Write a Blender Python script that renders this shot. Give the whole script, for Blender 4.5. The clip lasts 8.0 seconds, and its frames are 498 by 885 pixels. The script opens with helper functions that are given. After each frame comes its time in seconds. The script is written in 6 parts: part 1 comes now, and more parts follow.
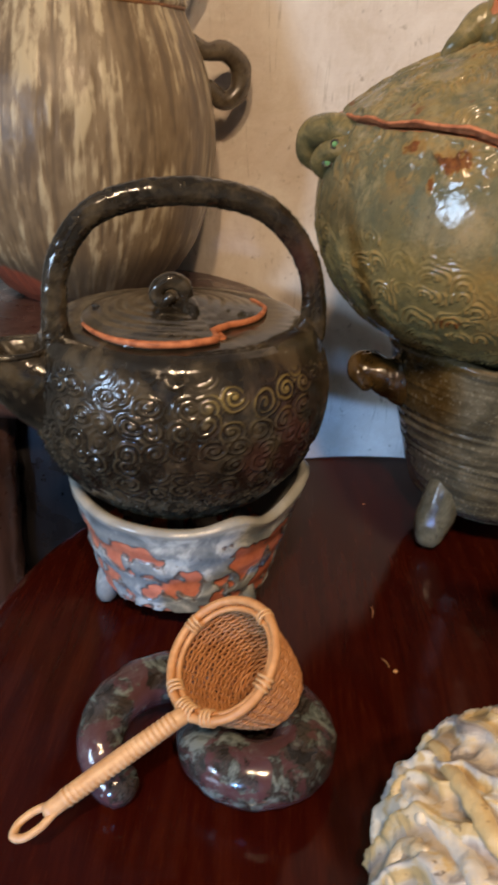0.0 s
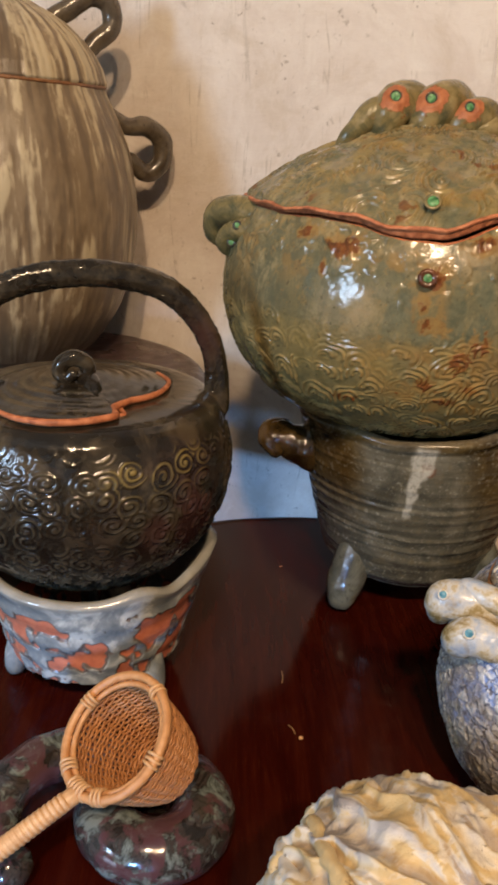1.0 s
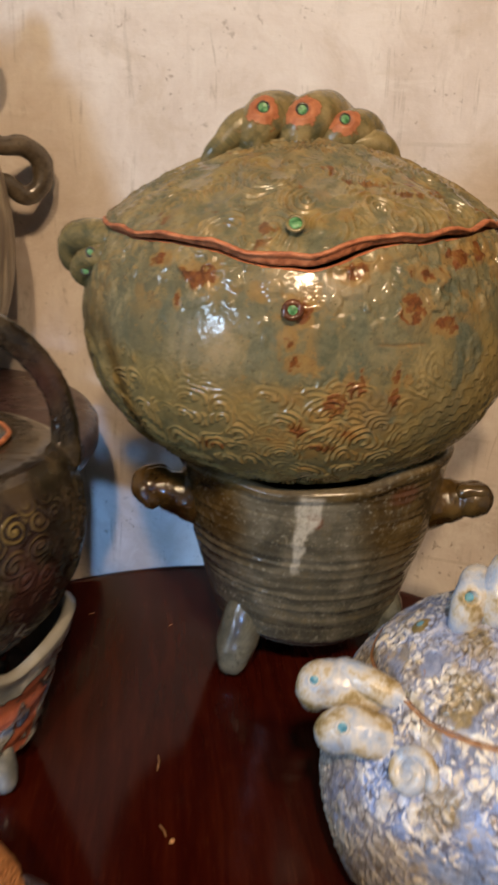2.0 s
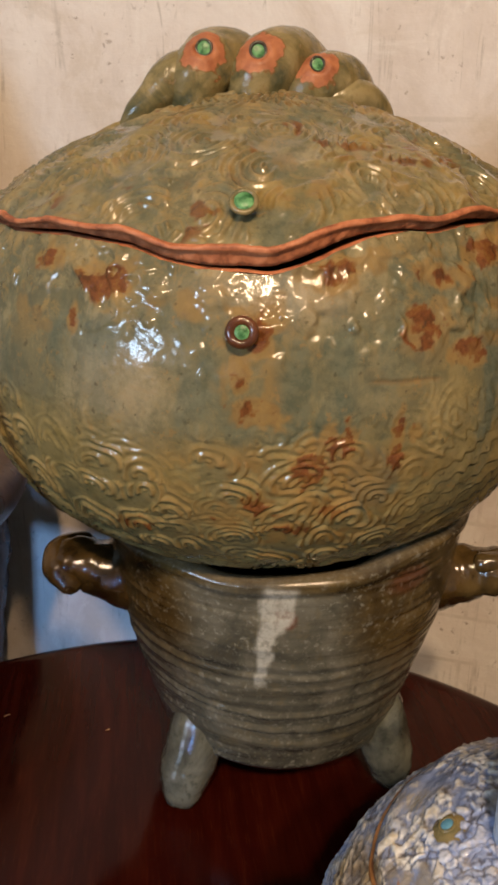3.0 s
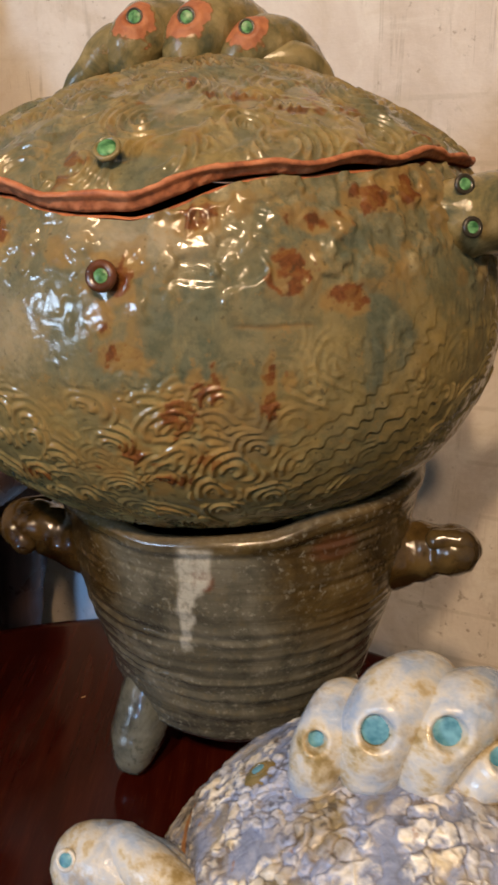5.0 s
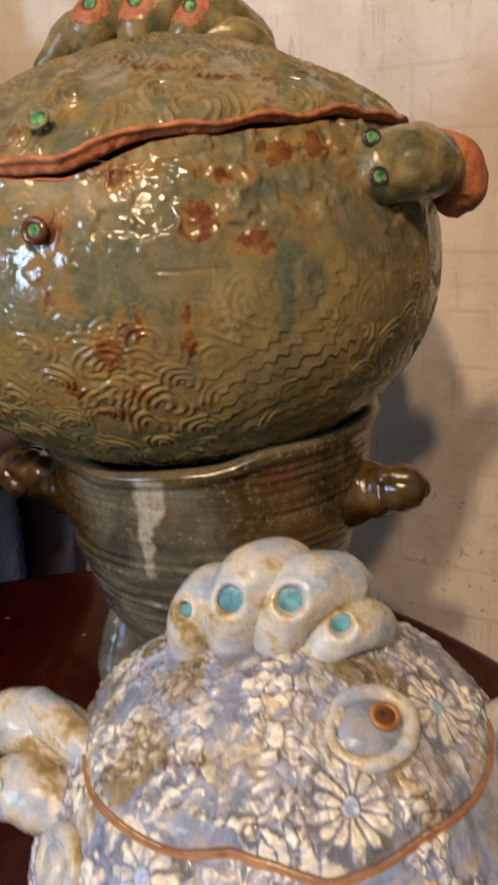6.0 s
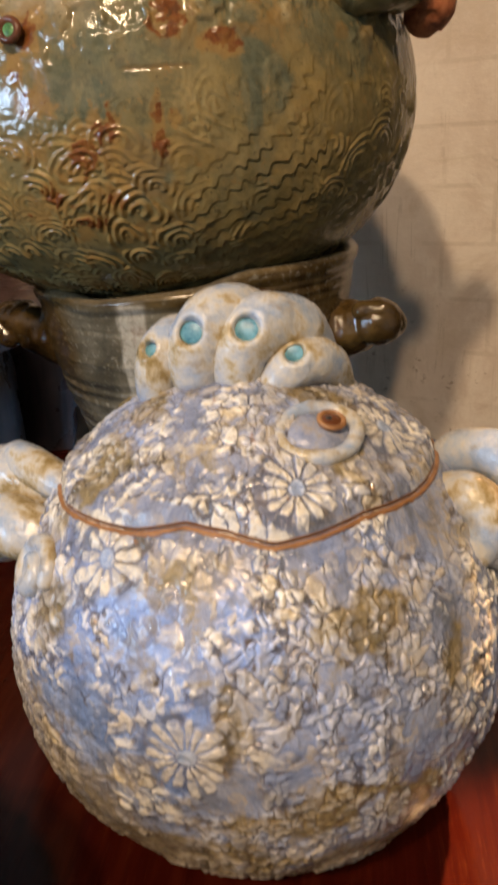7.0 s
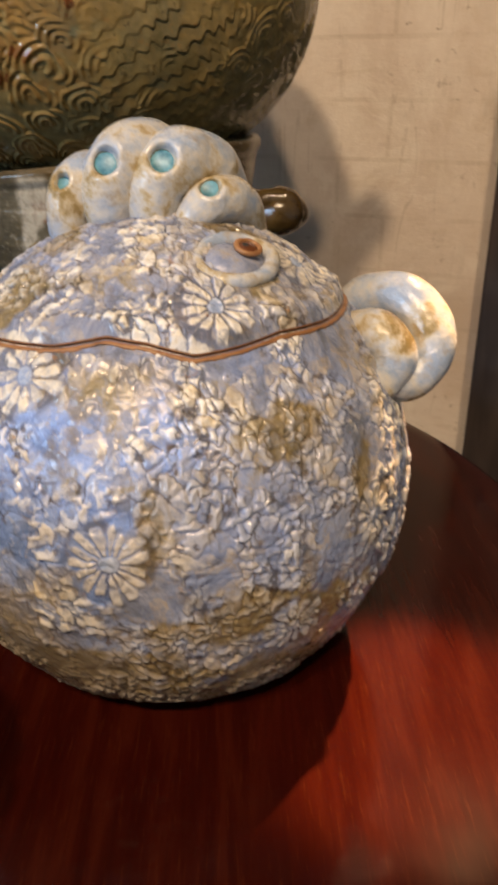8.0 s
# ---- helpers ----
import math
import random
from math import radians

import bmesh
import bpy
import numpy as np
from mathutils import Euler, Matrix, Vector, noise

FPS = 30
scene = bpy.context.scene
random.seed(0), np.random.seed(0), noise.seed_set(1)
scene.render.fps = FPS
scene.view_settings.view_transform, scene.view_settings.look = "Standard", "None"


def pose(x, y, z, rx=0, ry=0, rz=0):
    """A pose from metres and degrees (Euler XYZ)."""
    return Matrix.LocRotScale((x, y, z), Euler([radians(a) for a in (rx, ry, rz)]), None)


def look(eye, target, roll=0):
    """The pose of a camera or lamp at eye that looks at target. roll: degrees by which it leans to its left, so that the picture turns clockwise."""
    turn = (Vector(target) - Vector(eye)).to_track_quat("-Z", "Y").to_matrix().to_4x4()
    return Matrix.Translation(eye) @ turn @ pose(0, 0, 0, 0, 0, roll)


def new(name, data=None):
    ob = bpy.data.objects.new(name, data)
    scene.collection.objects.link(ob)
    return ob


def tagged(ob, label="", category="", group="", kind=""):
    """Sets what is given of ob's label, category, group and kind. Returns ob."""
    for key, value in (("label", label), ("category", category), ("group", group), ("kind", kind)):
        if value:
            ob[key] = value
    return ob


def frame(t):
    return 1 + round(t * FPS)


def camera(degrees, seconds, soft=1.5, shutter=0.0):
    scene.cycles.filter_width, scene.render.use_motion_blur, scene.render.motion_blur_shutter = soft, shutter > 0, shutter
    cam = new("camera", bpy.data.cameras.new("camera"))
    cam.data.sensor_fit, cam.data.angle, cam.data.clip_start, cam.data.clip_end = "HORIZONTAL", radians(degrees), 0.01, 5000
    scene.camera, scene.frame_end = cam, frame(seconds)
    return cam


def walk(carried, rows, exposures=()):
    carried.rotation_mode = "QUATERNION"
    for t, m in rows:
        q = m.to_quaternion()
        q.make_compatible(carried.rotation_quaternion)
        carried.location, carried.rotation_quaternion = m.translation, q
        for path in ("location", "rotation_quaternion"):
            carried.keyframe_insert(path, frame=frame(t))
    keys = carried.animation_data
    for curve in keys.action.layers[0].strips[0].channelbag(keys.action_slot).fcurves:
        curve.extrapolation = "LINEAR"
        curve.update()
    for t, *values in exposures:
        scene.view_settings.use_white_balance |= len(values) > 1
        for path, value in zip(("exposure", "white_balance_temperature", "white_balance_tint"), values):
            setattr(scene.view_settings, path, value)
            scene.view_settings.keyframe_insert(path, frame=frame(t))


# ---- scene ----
cam = camera(35.0, 8.0, soft=3.0, shutter=0.4)
PATH = [
    (0, (0.027, 0.038, 0.384), (-0.004, 1.855, -0.452), 2.1),
    (0.5, (0.051, 0.035, 0.397), (0.077, 1.881, -0.374), 2.6),
    (1, (0.06, 0.031, 0.406), (0.149, 1.896, -0.312), 2.9),
    (1.5, (0.077, 0.038, 0.408), (0.233, 1.912, -0.274), 2.8),
    (2, (0.122, 0.102, 0.404), (0.346, 1.976, -0.26), 2.5),
    (2.2, (0.136, 0.149, 0.399), (0.373, 2.021, -0.263), 2.3),
    (3.3, (0.167, 0.269, 0.381), (0.434, 2.143, -0.264), 1.9),
    (3.5, (0.173, 0.271, 0.38), (0.414, 2.149, -0.264), 1.7),
    (4, (0.193, 0.259, 0.373), (0.366, 2.152, -0.249), 1.8),
    (4.5, (0.227, 0.253, 0.362), (0.305, 2.155, -0.25), 1.3),
    (5.8, (0.32, 0.211, 0.352), (0.128, 2.099, -0.28), -1.9),
    (6, (0.333, 0.201, 0.344), (0.118, 2.084, -0.294), -2.4),
    (6.5, (0.35, 0.184, 0.306), (0.093, 2.047, -0.375), -3.3),
    (7, (0.353, 0.158, 0.274), (0.11, 2.004, -0.456), -3.4),
    (7.5, (0.352, 0.147, 0.248), (0.191, 1.983, -0.528), -2.5),
    (8, (0.343, 0.134, 0.235), (0.38, 1.949, -0.603), -0.0),
]
walk(cam, [(t, look(eye, target, roll)) for t, eye, target, roll in PATH])

# ---- light ----
U = Vector((0.9253, -0.3794, 0.0))          # along the back wall, to the right
V = Vector((0.3794, 0.9253, 0.0))           # into the back wall
W0 = Vector((0.0, 1.150, 0.0))              # a point on the back wall's face


def room(u, v, z):
    """Room place: u along the back wall, v out of it into the room, z up from the tabletop."""
    return W0 + U * u - V * v + Vector((0, 0, z))


world = bpy.data.worlds.new("world")
scene.world = world
world.use_nodes = True
sky = world.node_tree.nodes.new("ShaderNodeTexSky")
sky.sky_type, sky.sun_disc, sky.sun_elevation, sky.sun_rotation = "NISHITA", False, radians(35), radians(250)
world.node_tree.links.new(sky.outputs[0], world.node_tree.nodes["Background"].inputs[0])
world.node_tree.nodes["Background"].inputs[1].default_value = 0.07


def spot(name, eye, target, watts, degrees, blend, size, colour):
    data = bpy.data.lights.new(name, "SPOT")
    data.energy, data.spot_size, data.spot_blend, data.shadow_soft_size, data.color = watts, radians(degrees), blend, size, colour
    ob = new(name, data)
    ob.matrix_world = look(eye, target)
    return ob


def panel_light(name, eye, target, watts, w, h, colour):
    data = bpy.data.lights.new(name, "AREA")
    data.shape, data.size, data.size_y, data.energy, data.color = "RECTANGLE", w, h, watts, colour
    ob = new(name, data)
    ob.matrix_world = look(eye, target)
    return ob


WARM = (1.0, 0.700, 0.425)
SPOT_A = Vector((-0.06, -0.92, 1.63))
SPOT_B = Vector((0.31, -0.95, 1.63))
SPOT_C = Vector((0.735, 0.810, 0.98))
spot("ceiling_spot", SPOT_A, (0.22, 0.85, 0.30), 112, 52, 0.5, 0.05, WARM)
spot("ceiling_spot", SPOT_B, (0.24, 0.85, 0.30), 86, 52, 0.5, 0.05, WARM)
spot("ceiling_spot", SPOT_C, (0.412, 0.378, 0.0), 330, 7.2, 0.7, 0.012, (1.0, 0.58, 0.27))
panel_light("window_daylight", room(-1.00, 3.18, 0.74), (0.1, 0.9, 0.0), 46, 0.50, 0.62, (0.52, 0.73, 1.0))
# added narrow blue beam, low under the table, only for the wall's blue patch
spot("window_daylight", (-0.75, -1.95, -0.10), (0.120, 1.105, -0.050), 250, 9.6, 0.6, 0.09, (0.22, 0.48, 1.0))


# ---- building helpers ----
def empty_at(name, place):
    ob = new(name)
    ob.location = place
    ob.empty_display_size = 0.02
    return ob


def part(name, mesh, material, parent=None, label=""):
    """Links a mesh (world places) as one object, under a thing or a part when given."""
    ob = new(name, mesh)
    mesh.materials.clear()
    mesh.materials.append(material)
    if parent is not None:
        ob.parent = parent
        base = parent.location.copy()
        up = parent.parent
        while up is not None:
            base = base + up.location
            up = up.parent
        if parent.type == "EMPTY":
            ob.matrix_parent_inverse = Matrix.Translation(-base)
    if label:
        ob["label"] = label
    return ob


def mesh_from(name, verts, faces, smooth=True, attrs=None):
    me = bpy.data.meshes.new(name)
    verts = np.asarray(verts, dtype=np.float64)
    faces = np.asarray(faces, dtype=np.int32)
    n = faces.shape[1]
    me.vertices.add(len(verts))
    me.vertices.foreach_set("co", verts.ravel())
    me.loops.add(faces.size)
    me.loops.foreach_set("vertex_index", faces.ravel())
    me.polygons.add(len(faces))
    me.polygons.foreach_set("loop_start", np.arange(0, faces.size, n, dtype=np.int32))
    me.update(calc_edges=True)
    if smooth:
        me.polygons.foreach_set("use_smooth", np.ones(len(faces), dtype=bool))
    for key, values in (attrs or {}).items():
        layer = me.attributes.new(key, "FLOAT", "POINT")
        layer.data.foreach_set("value", np.asarray(values, dtype=np.float32).ravel())
    me.validate()
    return me


def sheet(name, P, closed=True, attrs=None, flip=False):
    """A grid of places (rows, columns, 3) as a mesh; closed joins the last column to the first."""
    nv, nu = P.shape[:2]
    j = np.arange(nu if closed else nu - 1)
    i = np.arange(nv - 1)
    I, J = np.meshgrid(i, j, indexing="ij")
    K = (J + 1) % nu
    quads = np.stack([I * nu + J, I * nu + K, (I + 1) * nu + K, (I + 1) * nu + J], axis=-1).reshape(-1, 4)
    if flip:
        quads = quads[:, ::-1]
    return mesh_from(name, P.reshape(-1, 3), quads, True, attrs)


def spline(points, n):
    """Catmull-Rom through the points, n places."""
    p = np.asarray(points, float)
    p = np.vstack([2 * p[0] - p[1], p, 2 * p[-1] - p[-2]])
    t = np.linspace(0, len(p) - 3 - 1e-6, n)
    k = t.astype(int)
    f = (t - k)[:, None]
    a, b, c, d = p[k], p[k + 1], p[k + 2], p[k + 3]
    return 0.5 * (2 * b + (c - a) * f + (2 * a - 5 * b + 4 * c - d) * f ** 2 + (3 * b - a - 3 * c + d) * f ** 3)


def tube(name, points, radii, n=48, sides=18, flat=1.0, up=(0, 0, 1), closed=False, rough=0.0, seed=0, attrs=None, smooth_path=True, ends=True):
    """A swept tube with its own thickness along the way; flat squeezes it along the second axis."""
    path = spline(points, n) if smooth_path else np.asarray(points, float)
    n = len(path)
    rad = np.interp(np.linspace(0, 1, n), np.linspace(0, 1, len(radii)), radii)
    tan = np.gradient(path, axis=0)
    if closed:
        tan = np.roll(path, -1, 0) - np.roll(path, 1, 0)
    tan /= np.linalg.norm(tan, axis=1)[:, None] + 1e-12
    side = np.cross(tan[0], up)
    if np.linalg.norm(side) < 1e-3:
        side = np.cross(tan[0], (1, 0.2, 0))
    side /= np.linalg.norm(side)
    sides_v = []
    for k in range(n):
        side = side - tan[k] * (side @ tan[k])
        side /= np.linalg.norm(side)
        sides_v.append(side)
    S = np.array(sides_v)
    B = np.cross(tan, S)
    ang = np.linspace(0, 2 * np.pi, sides, endpoint=False)
    P = path[:, None, :] + rad[:, None, None] * (np.cos(ang)[None, :, None] * S[:, None, :] + flat * np.sin(ang)[None, :, None] * B[:, None, :])
    if rough:
        P = P + rough * (fbm(P, 90.0, seed)[..., None] - 0.5) * (P - path[:, None, :]) / (rad[:, None, None] + 1e-9) * 2
    if closed:
        P = np.concatenate([P, P[:1]], 0)
    elif ends:
        def dome(centre, ring, t, r):
            rows = []
            for a in (0.45, 0.8, 0.97):
                rows.append(centre + (ring - centre) * math.cos(a * math.pi / 2) + t * r * math.sin(a * math.pi / 2) * 0.8)
            rows.append(np.repeat((centre + t * r * 0.8)[None], len(ring), 0))
            return rows
        first = dome(path[0], P[0], -tan[0], rad[0])[::-1]
        last = dome(path[-1], P[-1], tan[-1], rad[-1])
        P = np.concatenate([np.array(first), P, np.array(last)], 0)
    return sheet(name, P, True, attrs)


def join(name, meshes):
    """Several meshes of quads as one."""
    vs, fs, at = [], [], 0
    for m in meshes:
        co = np.empty(len(m.vertices) * 3)
        m.vertices.foreach_get("co", co)
        idx = np.empty(len(m.loops), dtype=np.int32)
        m.loops.foreach_get("vertex_index", idx)
        vs.append(co.reshape(-1, 3))
        fs.append(idx.reshape(-1, 4) + at)
        at += len(m.vertices)
    out = mesh_from(name, np.vstack(vs), np.vstack(fs))
    for m in meshes:
        bpy.data.meshes.remove(m)
    return out


def ball(name, centre, radii, n=28, turn=None, rough=0.0, seed=0):
    ph = np.linspace(-np.pi / 2, np.pi / 2, n)
    th = np.linspace(0, 2 * np.pi, 2 * n, endpoint=False)
    PH, TH = np.meshgrid(ph, th, indexing="ij")
    D = np.stack([np.cos(PH) * np.cos(TH), np.cos(PH) * np.sin(TH), np.sin(PH)], -1)
    P = D * np.asarray(radii)
    if turn is not None:
        P = P @ np.array(turn.to_3x3()).T
    P = P + np.asarray(centre)
    if rough:
        P = P + rough * (fbm(P, 60.0, seed)[..., None] - 0.5) * D * 2
    return sheet(name, P, True)


def block(name, lo, hi, bevel=0.004, m=None, segments=2):
    """A bevelled box between two corners, turned by m."""
    bm = bmesh.new()
    bmesh.ops.create_cube(bm, size=1.0)
    size = Vector(hi) - Vector(lo)
    mid = (Vector(hi) + Vector(lo)) / 2
    for v in bm.verts:
        v.co = Vector((v.co.x * size.x, v.co.y * size.y, v.co.z * size.z)) + mid
    if bevel:
        bmesh.ops.bevel(bm, geom=bm.edges[:], offset=bevel, segments=segments, affect="EDGES", profile=0.5)
    if m is not None:
        bmesh.ops.transform(bm, matrix=m, verts=bm.verts)
    me = bpy.data.meshes.new(name)
    bm.to_mesh(me)
    bm.free()
    return me


# ---- noise on arrays ----
def _hash(ix, iy, iz, seed):
    h = (ix.astype(np.int64) * 374761393 + iy.astype(np.int64) * 668265263 + iz.astype(np.int64) * 1442695041 + seed * 974711) & 0xFFFFFFFF
    h = ((h ^ (h >> 13)) * 1274126177) & 0xFFFFFFFF
    return ((h ^ (h >> 16)) & 0xFFFF) / 65535.0


_TABLE = np.random.default_rng(7).random(64 ** 3).astype(np.float32)


def vnoise(P, f, seed=0):
    q = P * f + 100.0 + 3.7 * (seed % 13)
    i = np.floor(q)
    t = (q - i).astype(np.float32)
    t = t * t * (3 - 2 * t)
    i = i.astype(np.int64) + seed * 29
    x0, x1 = (i[..., 0] & 63) << 12, ((i[..., 0] + 1) & 63) << 12
    y0, y1 = (i[..., 1] & 63) << 6, ((i[..., 1] + 1) & 63) << 6
    z0, z1 = i[..., 2] & 63, (i[..., 2] + 1) & 63
    tx, ty, tz = t[..., 0], t[..., 1], t[..., 2]

    def row(a, b):
        p, r = _TABLE[a + b + z0], _TABLE[a + b + z1]
        return p + (r - p) * tz
    lo = row(x0, y0)
    lo = lo + (row(x0, y1) - lo) * ty
    hi = row(x1, y0)
    hi = hi + (row(x1, y1) - hi) * ty
    return lo + (hi - lo) * tx


def fbm(P, f, seed=0, octaves=3):
    out, amp, tot = 0.0, 1.0, 0.0
    for k in range(octaves):
        out = out + amp * vnoise(P, f * 2 ** k, seed + 17 * k)
        tot += amp
        amp *= 0.5
    return out / tot


def smooth(a, b, x):
    t = np.clip((x - a) / (b - a), 0, 1)
    return t * t * (3 - 2 * t)


def cells(s, z, size, seed, jitter=0.6):
    """Nearest centre of a jittered grid: distance, local x, local y, a random number."""
    gi, gj = np.floor(s / size), np.floor(z / size)
    best = np.full(s.shape, 9.0)
    lx, ly, rnd = np.zeros(s.shape), np.zeros(s.shape), np.zeros(s.shape)
    for di in (-1, 0, 1):
        for dj in (-1, 0, 1):
            ci, cj = gi + di + 500, gj + dj + 500
            zero = np.zeros_like(ci)
            cx = (ci - 500 + 0.5 + jitter * (_hash(ci, cj, zero, seed) - 0.5)) * size
            cz = (cj - 500 + 0.5 + jitter * (_hash(ci, cj, zero, seed + 5) - 0.5)) * size
            d = np.hypot(s - cx, z - cz)
            near = d < best
            best = np.where(near, d, best)
            lx, ly = np.where(near, s - cx, lx), np.where(near, z - cz, ly)
            rnd = np.where(near, _hash(ci, cj, zero, seed + 9), rnd)
    return best, lx, ly, rnd


def waves(s, z, R):
    """Overlapping fans of concentric arcs."""
    h = R / 2
    k0 = np.floor(z / h)
    out = np.zeros(s.shape)
    done = np.zeros(s.shape, bool)
    for back in (1, 0):
        k = k0 - back
        off = np.where(np.mod(k, 2) > 0.5, R, 0.0)
        cx = np.round((s - off) / (2 * R)) * 2 * R + off
        d = np.hypot(s - cx, z - k * h)
        inside = (d < R) & ~done
        out = np.where(inside, 0.5 + 0.5 * np.cos(d / R * 2 * np.pi * 2.6), out)
        done |= inside
    return out


def revolve(name, cx, cy, theta, Z, R, relief, attrs=None, nz=None):
    """A turned form: rows of heights Z and radii R over the angles, pushed out by relief."""
    TH = np.broadcast_to(theta, Z.shape)
    P = np.stack([cx + R * np.cos(TH), cy + R * np.sin(TH), Z], -1)
    if relief is not None:
        du = np.roll(P, -1, 1) - np.roll(P, 1, 1)
        dv = np.gradient(P, axis=0)
        N = np.cross(du, dv)
        N /= np.linalg.norm(N, axis=-1, keepdims=True) + 1e-12
        P = P + N * relief[..., None]
    return sheet(name, P, True, attrs)


# ---- materials ----
class Mat:
    """A small builder of node materials."""

    def __init__(self, name, roughness=0.4, metallic=0.0, coat=0.0, specular=0.5):
        self.m = bpy.data.materials.new(name)
        self.m.use_nodes = True
        self.t = self.m.node_tree
        self.b = self.t.nodes["Principled BSDF"]
        self.b.inputs["Roughness"].default_value = roughness
        self.b.inputs["Metallic"].default_value = metallic
        self.b.inputs["Coat Weight"].default_value = coat
        self.b.inputs["Coat Roughness"].default_value = 0.12
        self.b.inputs["Specular IOR Level"].default_value = specular
        self.co = self.t.nodes.new("ShaderNodeTexCoord").outputs["Object"]

    def link(self, a, b):
        self.t.links.new(a, b)

    def stretch(self, sx, sy, sz):
        n = self.t.nodes.new("ShaderNodeMapping")
        n.inputs["Scale"].default_value = (sx, sy, sz)
        self.link(self.co, n.inputs["Vector"])
        return n.outputs[0]

    def noise(self, scale, detail=4.0, rough=0.55, distortion=0.0, co=None):
        n = self.t.nodes.new("ShaderNodeTexNoise")
        n.inputs["Scale"].default_value, n.inputs["Detail"].default_value = scale, detail
        n.inputs["Roughness"].default_value, n.inputs["Distortion"].default_value = rough, distortion
        self.link(co if co is not None else self.co, n.inputs["Vector"])
        return n.outputs["Fac"]

    def voronoi(self, scale, feature="F1", co=None):
        n = self.t.nodes.new("ShaderNodeTexVoronoi")
        n.feature = feature
        n.inputs["Scale"].default_value = scale
        self.link(co if co is not None else self.co, n.inputs["Vector"])
        return n.outputs["Distance"]

    def attr(self, name):
        n = self.t.nodes.new("ShaderNodeAttribute")
        n.attribute_name = name
        return n.outputs["Fac"]

    def ramp(self, fac, stops):
        n = self.t.nodes.new("ShaderNodeValToRGB")
        el = n.color_ramp.elements
        while len(el) < len(stops):
            el.new(0.5)
        for e, (p, c) in zip(el, stops):
            e.position = p
            e.color = (*c, 1) if isinstance(c, tuple) else (c, c, c, 1)
        self.link(fac, n.inputs[0])
        return n.outputs[0]

    def mix(self, fac, a, b, mode="MIX"):
        n = self.t.nodes.new("ShaderNodeMix")
        n.data_type, n.blend_type = "RGBA", mode
        for sock, val in ((n.inputs[0], fac), (n.inputs[6], a), (n.inputs[7], b)):
            if isinstance(val, tuple):
                sock.default_value = (*val, 1)
            elif isinstance(val, (int, float)):
                sock.default_value = val
            else:
                self.link(val, sock)
        return n.outputs[2]

    def calc(self, op, a, b=0.0):
        n = self.t.nodes.new("ShaderNodeMath")
        n.operation = op
        n.use_clamp = True
        for sock, val in ((n.inputs[0], a), (n.inputs[1], b)):
            if isinstance(val, (int, float)):
                sock.default_value = val
            else:
                self.link(val, sock)
        return n.outputs[0]

    def random(self):
        return self.t.nodes.new("ShaderNodeObjectInfo").outputs["Random"]

    def bump(self, height, strength=0.3, distance=0.001):
        n = self.t.nodes.new("ShaderNodeBump")
        n.inputs["Strength"].default_value, n.inputs["Distance"].default_value = strength, distance
        self.link(height, n.inputs["Height"])
        self.link(n.outputs[0], self.b.inputs["Normal"])

    def done(self, colour, rough=None):
        if isinstance(colour, tuple):
            self.b.inputs["Base Color"].default_value = (*colour, 1)
        else:
            self.link(colour, self.b.inputs["Base Color"])
        if rough is not None:
            self.link(rough, self.b.inputs["Roughness"])
        return self.m


